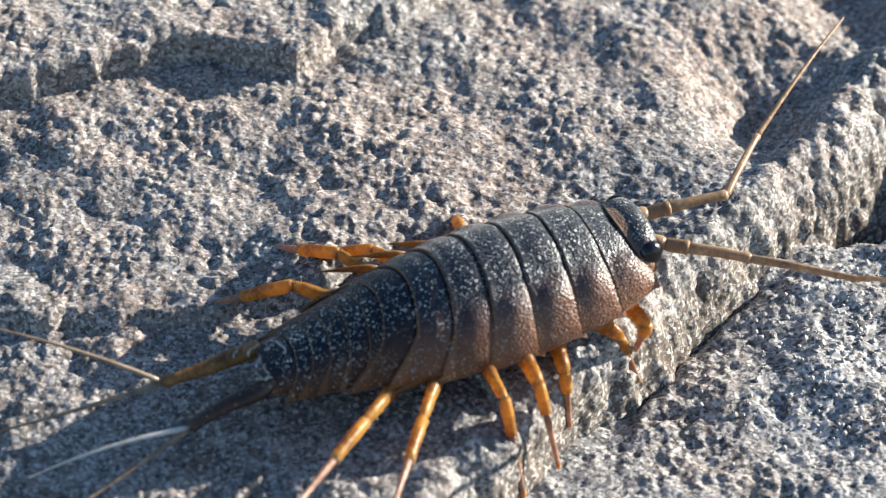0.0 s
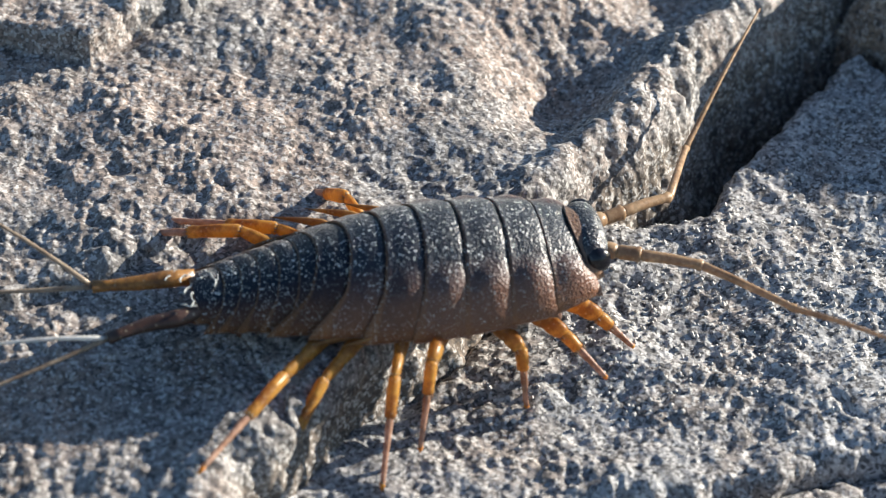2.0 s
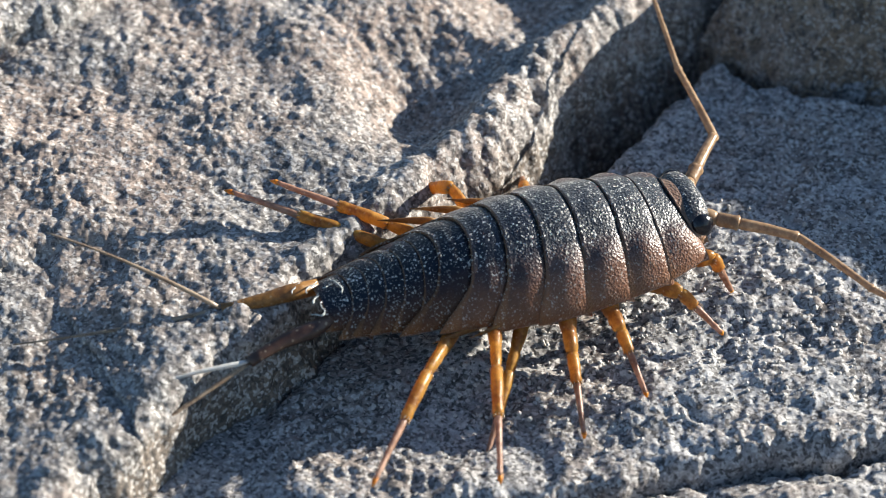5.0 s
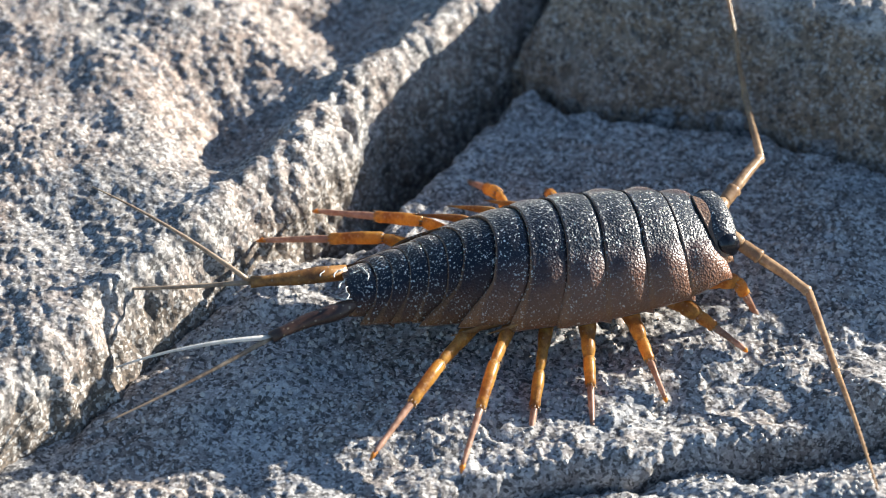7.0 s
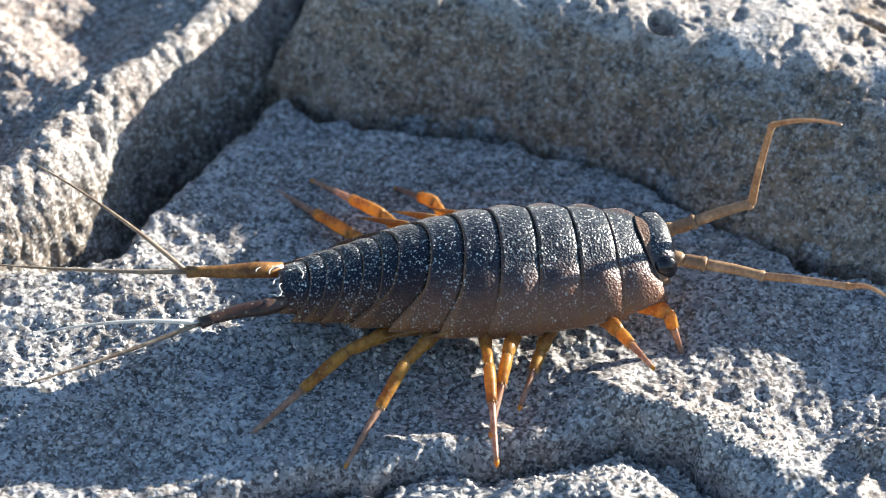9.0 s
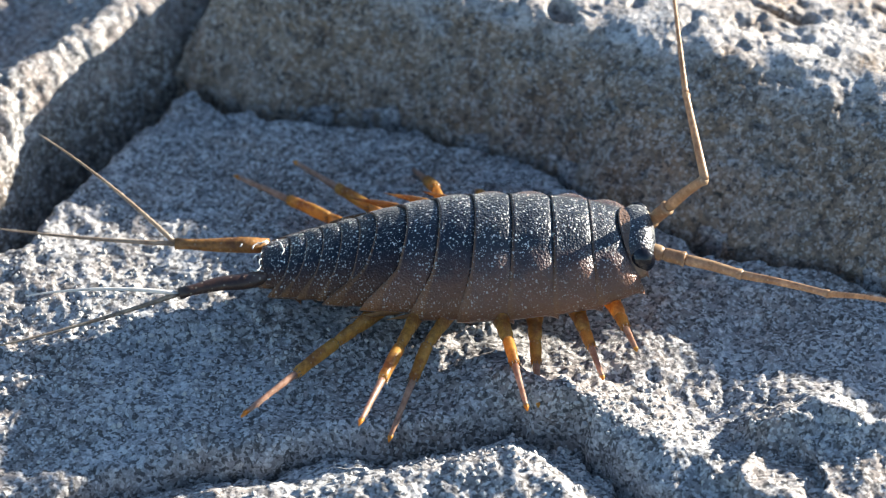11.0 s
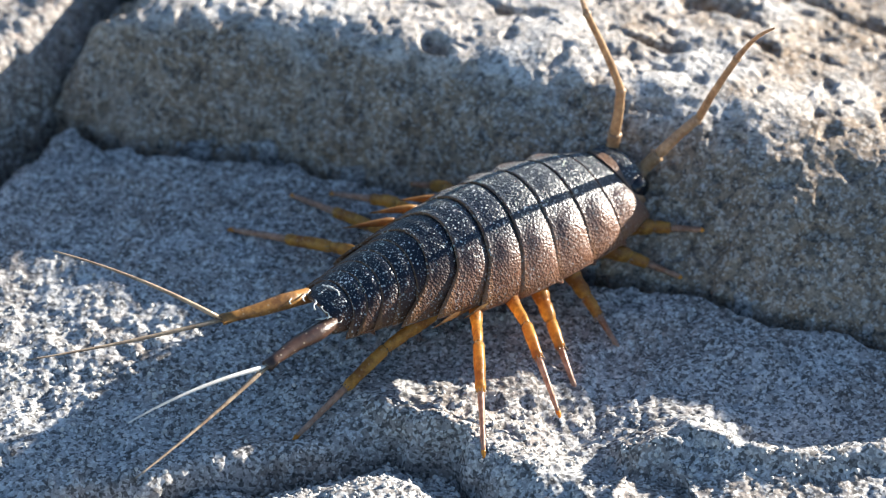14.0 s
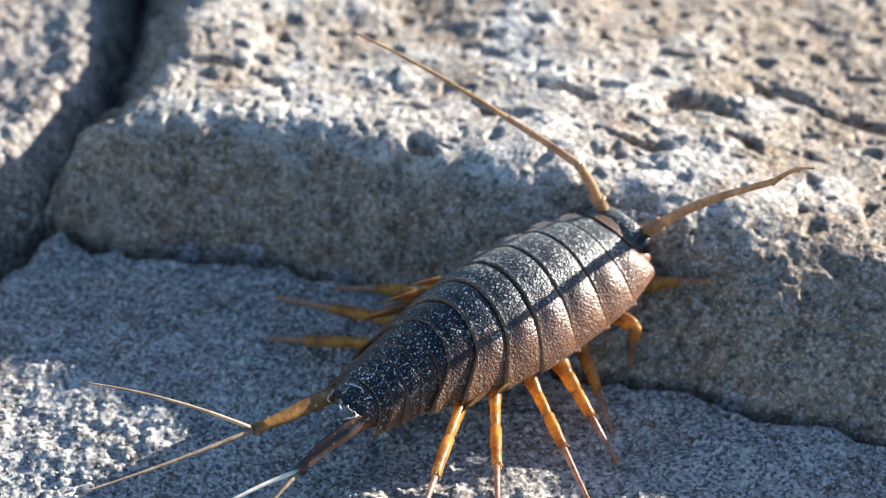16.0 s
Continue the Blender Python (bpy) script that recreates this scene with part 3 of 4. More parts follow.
v, f, uv = plate(-10.75, -12.95, 2.65, 2.1, 4.18, 3.75, 2.6, 2.85, -0.1, -0.1, 0.35, 0.0, lip=0.0, nu=32, nv=10)
link_mesh("tail_shield", v, f, TAIL_SHELL, slater, uvs=uv, label="blunt blue-black tail shield flecked with white")

# pointed hind corners of the last back plates
for x, length in ((0.2, 2.6), (-1.6, 3.3), (-3.6, 3.6)):
    for side in (-1, 1):
        out, up, lift = (1.1, 3.45, 0.35) if side > 0 else (0.35, 2.35, -0.25)
        wide = 4.75 if x > -3 else 4.4
        pts = [(x - length * q, side * (wide + out * q ** 0.8), up + lift * q) for q in (0, 0.15, 0.4, 0.7, 1)]
        v, f = tube(pts, [0.26, 0.34, 0.27, 0.14, 0.02], 10, 0.55)
        link_mesh("side_spike", v, f, SPIKE, slater, "translucent amber corner of a back plate")

# soft underside
SECTIONS = [(-12.4, 1.4, 2.9, 3.3), (-9, 2.3, 2.3, 3.9), (-5, 3.4, 1.9, 4.6), (0, 4.3, 1.6, 5.3), (5, 4.1, 1.7, 5.2), (9, 3.2, 2.0, 4.6), (12, 1.6, 2.4, 3.7)]
verts, faces = [], []
for x, w, lo, hi in SECTIONS:
    for k in range(20):
        a = 2 * math.pi * k / 20
        verts.append((x, w * math.cos(a), 0.5 * (lo + hi) + 0.5 * (hi - lo) * math.sin(a)))
for i in range(len(SECTIONS) - 1):
    for k in range(20):
        a, b = i * 20 + k, i * 20 + (k + 1) % 20
        faces.append((a, b, b + 20, a + 20))
faces += [tuple(range(20))[::-1], tuple(range((len(SECTIONS) - 1) * 20, len(SECTIONS) * 20))]
link_mesh("belly", verts, faces, TAIL_ROD, slater, label="dull brown underside")


def dome(cx, cy, cz, rx, ry, rz, rings=14, sides=28, power=1.0):
    verts, faces = [], []
    for j in range(rings + 1):
        b = -math.pi / 2 + math.pi * j / rings
        for k in range(sides):
            a = 2 * math.pi * k / sides
            verts.append((cx + rx * math.copysign(abs(math.cos(b) * math.cos(a)) ** power, math.cos(a)),
                          cy + ry * math.copysign(abs(math.cos(b) * math.sin(a)) ** power, math.sin(a)), cz + rz * math.sin(b)))
    for j in range(rings):
        for k in range(sides):
            a, b = j * sides + k, j * sides + (k + 1) % sides
            faces.append((a, b, b + sides, a + sides))
    return verts, faces


v, f, uv = plate(11.6, 10.3, 2.85, 3.25, 5.0, 5.25, 3.1, 3.0, -0.5, -0.9, 0.0, 0.0, lip=0.14, nu=32, nv=8)
link_mesh("neck_collar", v, f, COLLAR, slater, "glossy brown collar behind the head", uvs=uv)
v, f = dome(11.5, 0, 3.95, 1.2, 2.65, 1.35, power=0.82)
head = link_mesh("head", v, f, SHELL, slater, "rounded dark head with a glossy crown", uvs=[(0.5 + p[1] / 8, 0.5) for p in v])
for side in (-1, 1):
    v, f = dome(11.7, side * 2.35, 3.8, 0.85, 0.62, 0.92, 12, 20)
    link_mesh("eye", v, f, EYE, head, "large glossy black compound eye")
v, f = dome(12.05, 0, 3.25, 0.7, 1.5, 0.6, 8, 16)
link_mesh("mouthparts", v, f, AMBER, head, "small pale amber mouthparts")

# feelers: a stout jointed stalk and a long thin whip
FEELER_STALK, FEELER_ARM, FEELER_WHIP = 6.4, 6.6, 12.0
feelers = {}
for side in (-1, 1):
    s1 = tube([(0, 0, 0), (0.25, 0, 0), (0.9, 0, 0), (1.15, 0, 0)], [0.42, 0.55, 0.52, 0.40], 12)
    s2 = tube([(1.05, 0, 0), (1.3, 0, 0), (2.3, 0, 0.03), (2.5, 0, 0.03), (2.62, 0, 0.03)], [0.36, 0.46, 0.46, 0.53, 0.4], 12)
    s3 = tube([(2.5, 0, 0.03), (2.8, 0, 0.03), (4.4, 0, 0.1), (6.0, 0, 0.03), (6.3, 0, 0), (6.5, 0, 0)], [0.3, 0.38, 0.35, 0.32, 0.39, 0.25], 12)
    v, f, s = merged((s1, 0), (s2, 0), (s3, 0))
    stalk = link_mesh("feeler", v, f, FEELER, slater, "jointed tan feeler")
    v, f = tube([(-0.1, 0, 0), (0.1, 0, 0), (2.2, 0, 0.08), (4.6, 0, 0.06), (6.2, 0, 0), (6.5, 0, 0), (6.7, 0, 0)], [0.2, 0.29, 0.26, 0.23, 0.22, 0.29, 0.16], 10)
    arm = link_mesh("feeler_arm", v, f, FEELER, stalk, "slim tan middle joint of a feeler")
    pts, rad = [], []
    for k in range(49):
        q = k / 48
        pts.append((FEELER_WHIP * q, 0, 0.35 * math.sin(q * 2.8)))
        rad.append(0.20 - 0.14 * q ** 0.8 + (0.03 if k % 2 else 0))
    v, f = tube(pts, rad, 8)
    whip = link_mesh("feeler_whip", v, f, FEELER, stalk, "thin ringed feeler whip")
    feelers[side] = (stalk, arm, whip)

# legs, front to back: length of the thigh and of the shin
THIGH = (3.1, 3.2, 3.4, 3.9, 4.6, 5.1, 5.5)
SHIN = (3.4, 3.9, 4.5, 5.6, 6.8, 7.9, 8.6)
WRIST = (0.33, 0.33, 0.33, 0.35, 0.36, 0.42, 0.42)     # where on the shin the amber wrist ends
HIP_X = (9.3, 7.0, 4.6, 2.1, -0.3, -2.5, -4.5)
HIP_Y = (2.3, 2.8, 3.0, 3.2, 3.1, 3.0, 2.7)
HIP_Z = 1.6
legs = {}
for n in range(7):
    lu, ls = THIGH[n], SHIN[n]
    fat = 0.84 if n < 4 else 0.64
    thigh = tube([(-0.4, 0, -0.05), (0, 0, 0), (0.22 * lu, 0, 0.05), (0.45 * lu, 0, 0.04), (0.60 * lu, 0, 0.0), (0.66 * lu, 0, 0.0), (0.70 * lu, 0, 0.0),
                  (0.88 * lu, 0, 0.02), (0.97 * lu, 0, 0), (lu + 0.12, 0, -0.06)],
                 [0.45, 0.6, fat, fat * 0.97, fat * 0.80, fat * 0.70, fat * 0.78, fat * 0.72, fat * 0.60, 0.28], 14, 0.72)
    spurs = []
    for k in range(9):
        x = lu * (0.45 + 0.06 * k)
        w = (-1) ** k
        spurs.append((tube([(x, 0.15 * w, -0.25), (x + 0.2, 0.34 * w, -0.62)], [0.045, 0.010], 5), 0))
    tv, tf = thigh
    wr = WRIST[n] * ls
    wrist = tube([(-0.12, 0, 0), (0.05, 0, 0), (0.4 * wr, 0, 0.03), (0.75 * wr, 0, 0.02), (0.9 * wr, 0, 0.0), (0.98 * wr, 0, 0), (wr + 0.08, 0, 0)],
                 [0.32, 0.44, 0.46, 0.40, 0.43, 0.38, 0.20], 12, 0.85)
    pink = ls * 0.94 - wr
    shin = tube([(wr - 0.1, 0, 0), (wr + 0.1, 0, 0.0), (wr + 0.1 * pink, 0, 0.02), (wr + 0.45 * pink, 0, 0.02), (wr + 0.7 * pink, 0, 0), (wr + 0.73 * pink, 0, 0),
                 (wr + 0.93 * pink, 0, 0), (wr + pink, 0, 0)],
                [0.20, 0.25, 0.27, 0.22, 0.19, 0.22, 0.17, 0.18], 12, 0.85)
    claw = tube([(0.92 * ls, 0, 0), (0.955 * ls, 0, 0.01), (ls, 0, -0.08)], [0.16, 0.17, 0.05], 8)
    fringe = []
    for k in range(9):
        a = 2 * math.pi * k / 9
        spurs.append((tube([(lu - 0.1, 0.28 * math.cos(a), 0.28 * math.sin(a)), (lu + 0.18, 0.48 * math.cos(a), 0.46 * math.sin(a) - 0.06)], [0.045, 0.010], 5), 0))
        fringe.append((tube([(0.95 * wr, 0.30 * math.cos(a), 0.32 * math.sin(a)), (0.95 * wr + 0.34, 0.42 * math.cos(a), 0.44 * math.sin(a))], [0.045, 0.010], 5), 0))
    for k in range(10):
        x = ls * (0.42 + 0.05 * k)
        fringe.append((tube([(x, 0.06 * (-1) ** k, -0.18), (x + 0.16, 0.12 * (-1) ** k, -0.36)], [0.032, 0.008], 4), 0))
    sv, sf, ss = merged((wrist, 0), (shin, 1), (claw, 2), *((m, 3) for m, _ in fringe))
    hv, hf, _ = merged(*spurs)
    for side in (-1, 1):
        leg = link_mesh("leg", tv, tf, AMBER, slater, "translucent amber walking leg")
        tagged(link_mesh("bristles", hv, hf, BRISTLE, leg), kind="stuff")
        lower = link_mesh("shin", sv, sf, [AMBER, PINKISH, CLAW, BRISTLE], leg, "thin bristly pinkish shin with an amber wrist and orange claw", slots=ss)
        legs[(n, side)] = (leg, lower)

# tail rods, each with two bristles, along x from the root
RODS = {1: ((-12.5, 1.5, 3.25), 6.15, ((9.4, -5.0, 5.0), (12.9, -0.8, 0.4)), AMBER_ROD),
        -1: ((-12.5, -1.4, 3.0), 5.9, ((9.6, -2.2, 0.3), (11.8, 1.0, -0.7)), TAIL_ROD)}
rods = {}
for side, (root, length, tips, mat) in RODS.items():
    v, f = tube([(0, 0, 0), (0.3 * length, 0.02, 0.05), (0.55 * length, 0.15 * side, 0.08), (0.86 * length, 0.08 * side, 0.04), (length, 0, 0)],
                [0.48, 0.52, 0.44, 0.33, 0.38], 12, 1.15)
    rod = rods[side] = link_mesh("tail_rod", v, f, mat, slater, "flattened brown tail rod dusted with grit")
    for tip, bend in zip(tips, (0.5, -0.2)):
        pts = [(length + tip[0] * q, tip[1] * q, tip[2] * q + bend * 4 * q * (1 - q)) for q in np.linspace(0, 1, 14)]
        v, f = tube(pts, list(np.linspace(0.17, 0.05, 14)), 8)
        # one bristle wears the gleam as a white colour
        pale = side < 0 and bend > 0
        link_mesh("tail_bristle", v, f, GLEAM_BRISTLE if pale else BRISTLE, rod, "stiff tail bristle with its sun gleam painted white" if pale else "long thin tan tail bristle")

# dry threads stuck to the tail
rnd = random.Random(5)
STRANDS = [((-11.9, 0.9, 4.22), -1.6, 9), ((-12.5, 0.5, 4.0), -1.3, 8), ((-12.9, -0.6, 3.9), -1.9, 7), ((-12.8, -1.5, 3.6), -2.4, 6),
           ((-12.6, 1.3, 3.85), 2.6, 8), ((-12.9, 0.2, 3.85), -2.9, 5), ((-13.6, 1.7, 3.75), 3.0, 6), ((-12.3, -1.9, 3.3), -1.8, 5)]
for start, heading, count in STRANDS:
    pts = [Vector(start)]
    for k in range(count):
        heading += rnd.uniform(-1.1, 1.1)
        stride_len = rnd.uniform(0.12, 0.26)
        pts.append(pts[-1] + Vector((stride_len * math.cos(heading) * 0.8, stride_len * math.sin(heading), rnd.uniform(-0.05, 0.03))))
    v, f = tube(pts, [0.03 + 0.045 * rnd.random() ** 2 for _ in pts], 6)
    link_mesh("thread", v, f, THREAD, slater, "dry white thread stuck to the tail")
# ---- what moves ----
def stride(n, side, rows):
    """Rows of seconds, the thigh's turn and rise and the knee's bend."""
    leg, lower = legs[(n, side)]
    walk(leg, [(t, pose(HIP_X[n] * MM, side * HIP_Y[n] * MM, HIP_Z * MM, 0, -rise, turn)) for t, turn, rise, bend in rows])
    walk(lower, [(t, pose(THIGH[n] * MM, 0, 0, 0, bend, 0)) for t, turn, rise, bend in rows])


def feel(side, rows):
    """Rows of seconds and the turn and rise of the stalk, the arm and the whip, all in the body's space."""
    root = Vector((12.1 * MM, side * 1.2 * MM, 3.7 * MM))
    knee = Matrix.Translation((FEELER_STALK * MM, 0, 0))
    elbow = Matrix.Translation((FEELER_ARM * MM, 0, 0))
    turns = []                                     # each joint's turn against the one before it
    for t, *angles in rows:
        m = [pose(0, 0, 0, 0, -angles[2 * k + 1], angles[2 * k]).to_3x3() for k in range(3)]
        turns.append((t, m[0].to_quaternion(), (m[0].inverted() @ m[1]).to_quaternion(), (m[1].inverted() @ m[2]).to_quaternion()))
    fine = []                                      # steps of a tenth of a second, so that the whip stays on the arm
    for one, two in zip(turns, turns[1:]):
        steps = max(1, round((two[0] - one[0]) / 0.1))
        for k in range(steps):
            q = k / steps
            fine.append((one[0] + (two[0] - one[0]) * q, *(i.slerp(j, q * q * (3 - 2 * q)) for i, j in zip(one[1:], two[1:]))))
    fine.append(turns[-1])
    stalk_, arm_, whip_ = feelers[side]
    walk(stalk_, [(t, Matrix.Translation(root) @ i.to_matrix().to_4x4()) for t, i, j, k in turns])
    walk(arm_, [(t, knee @ j.to_matrix().to_4x4()) for t, i, j, k in fine])
    walk(whip_, [(t, knee @ j.to_matrix().to_4x4() @ elbow @ k.to_matrix().to_4x4()) for t, i, j, k in fine])


def sway(side, rows):
    """Rows of seconds and the turn and rise of a tail rod."""
    x, y, z = RODS[side][0]
    walk(rods[side], [(t, pose(x * MM, y * MM, z * MM, 0, -rise, turn)) for t, turn, rise in rows])


def motions():
    walk(slater, [
        (0, pose(-0.04273, -0.02815, 0.00345, 0, -4.5, 26.7)),
        (0.5, pose(-0.04049, -0.02720, 0.00335, 0, -3.7, 23.9)),
        (1, pose(-0.03831, -0.02676, 0.00320, 0, -2.7, 25.2)),
        (1.5, pose(-0.03634, -0.02575, 0.00300, 0, -1.3, 21.1)),
        (2, pose(-0.03342, -0.02545, 0.00250, 0, 1.2, 15.3)),
        (2.5, pose(-0.03162, -0.02493, 0.00221, 0, 2.4, 17.5)),
        (3, pose(-0.02941, -0.02419, 0.00196, 0, 2.6, 16.9)),
        (5.5, pose(-0.01356, -0.02032, 0.00085, 0, -0.6, 23.3)),
        (6, pose(-0.00973, -0.01971, 0.00055, 0, -0.5, 20.7)),
        (6.5, pose(-0.00593, -0.01881, 0.00045, 0, -0.7, 21.8)),
        (7, pose(-0.00289, -0.01788, 0.00035, 0, 0.2, 15.0)),
        (7.5, pose(0.00197, -0.01798, 0.00035, 0, -0.2, 10.4)),
        (8, pose(0.00297, -0.01865, 0.00035, 0, -0.1, 10.4)),
        (8.5, pose(0.00750, -0.01704, 0.00035, 0, -0.2, 6.2)),
        (9, pose(0.00961, -0.01817, 0.00035, 0, 0.6, 9.0)),
        (11.5, pose(0.01775, -0.01811, 0.00035, 0, -2.5, -0.1)),
        (12, pose(0.02004, -0.01716, 0.00035, 0, 2.6, 10.5)),
        (12.5, pose(0.02074, -0.01738, 0.00035, 0, 5.1, 14.3)),
        (13, pose(0.02220, -0.01686, 0.00035, 0, 6.6, 20.4)),
        (13.5, pose(0.02329, -0.01601, 0.00055, 0, 4.9, 23.0)),
        (14, pose(0.02490, -0.01476, 0.00116, 0, 0.6, 33.4)),
        (14.5, pose(0.02560, -0.01440, 0.00228, 0, -3.2, 38.8)),
        (15, pose(0.02642, -0.01471, 0.00249, 0, -5.1, 37.3)),
        (15.5, pose(0.02683, -0.01422, 0.00249, 0, -4.5, 38.0)),
        (16, pose(0.02681, -0.01406, 0.00249, 0, -4.0, 38.1)),
    ])
    stride(0, -1, [(0, -76, -12, 99), (0.5, -33, -24, 30), (1, -6, -51, 19), (1.5, -9, -51, 4), (2, -18, -34, 11), (2.5, -31, -23, 64), (3, -19, -15, 32), (3.5, -6, -51, 19), (4, -18, -34, 11), (4.5, -9, -51, 4), (5, -16, 1, 67), (5.5, -37, 1, 86), (6, -16, 1, 67), (6.5, -44, 3, 100), (7, -26, 3, 64), (7.5, -36, 3, 108), (8, -10, 3, 74), (8.5, -45, 3, 98), (9, -42, 2, 68), (9.5, -26, 3, 64), (10, -10, 3, 74), (10.5, -44, 3, 100), (11, -76, 1, 2), (11.5, -71, 0, 106), (12, -76, 1, 2), (12.5, -86, 0, 2), (13.5, -89, 7, 2), (14, -43, 4, 2), (16, -43, 4, 2)])
    stride(0, 1, [(0, 78, 1, 37), (0.5, 63, 1, 37), (1, 106, 1, 37), (1.5, 44, 1, 37), (2, 112, 1, 37), (2.5, 52, 1, 37), (3, 91, 1, 37), (3.5, 106, 1, 37), (4, 112, 1, 37), (4.5, 63, 1, 37), (5, 44, 1, 37), (5.5, 111, 1, 37), (6, 53, 1, 37), (6.5, 89, 1, 37), (7, 83, 1, 37), (7.5, 58, 1, 37), (8, 108, 1, 37), (8.5, 43, 1, 37), (9, 110, 1, 37), (9.5, 83, 1, 37), (10, 108, 1, 37), (10.5, 89, 1, 37), (11, 58, 1, 37), (11.5, 109, 1, 37), (12, 43, 1, 37), (12.5, 109, 1, 37), (13, 57, 1, 37), (13.5, 85, 1, 37), (14, 87, 1, 37), (14.5, 55, 1, 37), (15, 110, 1, 37), (16, 108, 1, 37)])
    stride(1, -1, [(0, -33, -50, 22), (0.5, -70, -42, 63), (1, -42, -31, 22), (1.5, -30, -43, 35), (2, -38, -28, 11), (2.5, -50, -20, 49), (3, -77, -10, 77), (3.5, -42, -31, 22), (4, -38, -28, 11), (4.5, -30, -43, 35), (5, -44, -8, 32), (5.5, -61, 1, 72), (6, -44, -8, 32), (6.5, -94, 1, 2), (7, -44, -20, 2), (7.5, -72, -5, 2), (8, -67, -5, 2), (8.5, -36, -20, 2), (9, -69, 1, 2), (9.5, -44, -20, 2), (10, -67, -5, 2), (10.5, -94, 1, 2), (11, -76, -11, 2), (11.5, -67, 3, 2), (12, -76, -11, 2), (12.5, -90, -2, 2), (13, -74, -6, 2), (13.5, -86, -16, 2), (14, -42, -19, 3), (14.5, -46, 1, 44), (15, -42, 0, 56), (15.5, -73, -7, 94), (16, -78, -6, 92)])
    stride(1, 1, [(0, 117, 2, 37), (0.5, 59, 2, 37), (1, 95, 2, 37), (1.5, 89, 2, 37), (2, 64, 2, 37), (2.5, 114, 2, 37), (3, 49, 2, 37), (3.5, 95, 2, 37), (4, 64, 2, 37), (4.5, 59, 2, 37), (5, 89, 2, 37), (5.5, 63, 2, 37), (6, 115, 2, 37), (6.5, 49, 2, 37), (7, 115, 2, 37), (7.5, 63, 2, 37), (8, 91, 2, 37), (8.5, 93, 2, 37), (9, 61, 2, 37), (9.5, 115, 2, 37), (10, 91, 2, 37), (10.5, 49, 2, 37), (11, 63, 2, 37), (11.5, 88, 2, 37), (12, 96, 2, 37), (12.5, 59, 2, 37), (13, 117, 2, 37), (13.5, 49, 2, 37), (14, 113, 2, 37), (14.5, 42, 13, 15), (15, 45, 19, 19), (15.5, 32, 29, 23), (16, 35, 30, 27)])
    stride(2, -1, [(0, -99, -22, 63), (0.5, -80, -35, 40), (1, -108, -38, 49), (1.5, -65, -34, 29), (2, -61, -17, 63), (2.5, -71, -22, 35), (3, -92, -16, 49), (3.5, -108, -38, 49), (4, -61, -17, 63), (4.5, -65, -34, 29), (5, -87, -21, 9), (5.5, -80, 1, 55), (6, -87, -21, 9), (6.5, -91, -20, 2), (7, -83, -21, 2), (7.5, -65, -24, 2), (8, -73, -19, 2), (8.5, -105, -21, 2), (9, -119, -15, 2), (9.5, -83, -21, 2), (10, -73, -19, 2), (10.5, -91, -20, 2), (11, -91, -17, 8), (11.5, -64, -13, 2), (12, -91, -17, 8), (12.5, -77, 0, 8), (13, -83, -16, 2), (13.5, -94, -16, 2), (14, -89, -28, 2), (14.5, -99, -37, 2), (15, -105, -39, 2), (15.5, -108, -39, 2), (16, -108, -39, 2)])
    stride(2, 1, [(0, 69, 4, 37), (0.5, 121, 4, 37), (1, 55, 4, 37), (1.5, 121, 4, 37), (2, 69, 4, 37), (2.5, 97, 4, 37), (3, 99, 4, 37), (3.5, 55, 4, 37), (4, 69, 4, 37), (4.5, 121, 4, 37), (5, 121, 4, 37), (5.5, 71, 4, 37), (6, 94, 4, 37), (6.5, 101, 4, 37), (7, 65, 4, 37), (7.5, 123, 4, 37), (8, 55, 4, 37), (8.5, 119, 4, 37), (9, 73, 4, 37), (9.5, 65, 4, 37), (10, 55, 4, 37), (10.5, 101, 4, 37), (11, 123, 4, 37), (11.5, 56, 4, 37), (12, 118, 4, 37), (12.5, 75, 4, 37), (13, 90, 4, 37), (13.5, 106, 4, 37), (14, 62, 4, 37), (14.5, 124, 4, 37), (15, 56, 4, 37), (16, 77, 4, 37)])
    stride(3, -1, [(0, -92, -5, 57), (0.5, -108, -2, 58), (1, -94, 1, 64), (1.5, -102, -8, 47), (2, -115, -3, 56), (2.5, -89, -5, 43), (3, -88, -29, 6), (3.5, -94, 1, 64), (4, -115, -3, 56), (4.5, -102, -8, 47), (5, -103, -23, 2), (5.5, -76, -25, 2), (6, -103, -23, 2), (6.5, -97, -9, 14), (7, -102, -21, 3), (7.5, -126, -25, 2), (8, -91, -9, 20), (8.5, -96, -20, 2), (9, -112, -1, 26), (9.5, -102, -21, 3), (10, -91, -9, 20), (10.5, -97, -9, 14), (11, -80, 0, 12), (11.5, -111, 1, 4), (12, -80, 0, 12), (12.5, -90, 1, 11), (13, -104, -1, 17), (13.5, -82, -11, 7), (14, -105, -25, 2), (14.5, -91, -28, 2), (15, -97, -28, 2), (15.5, -98, -30, 2), (16, -99, -30, 2)])
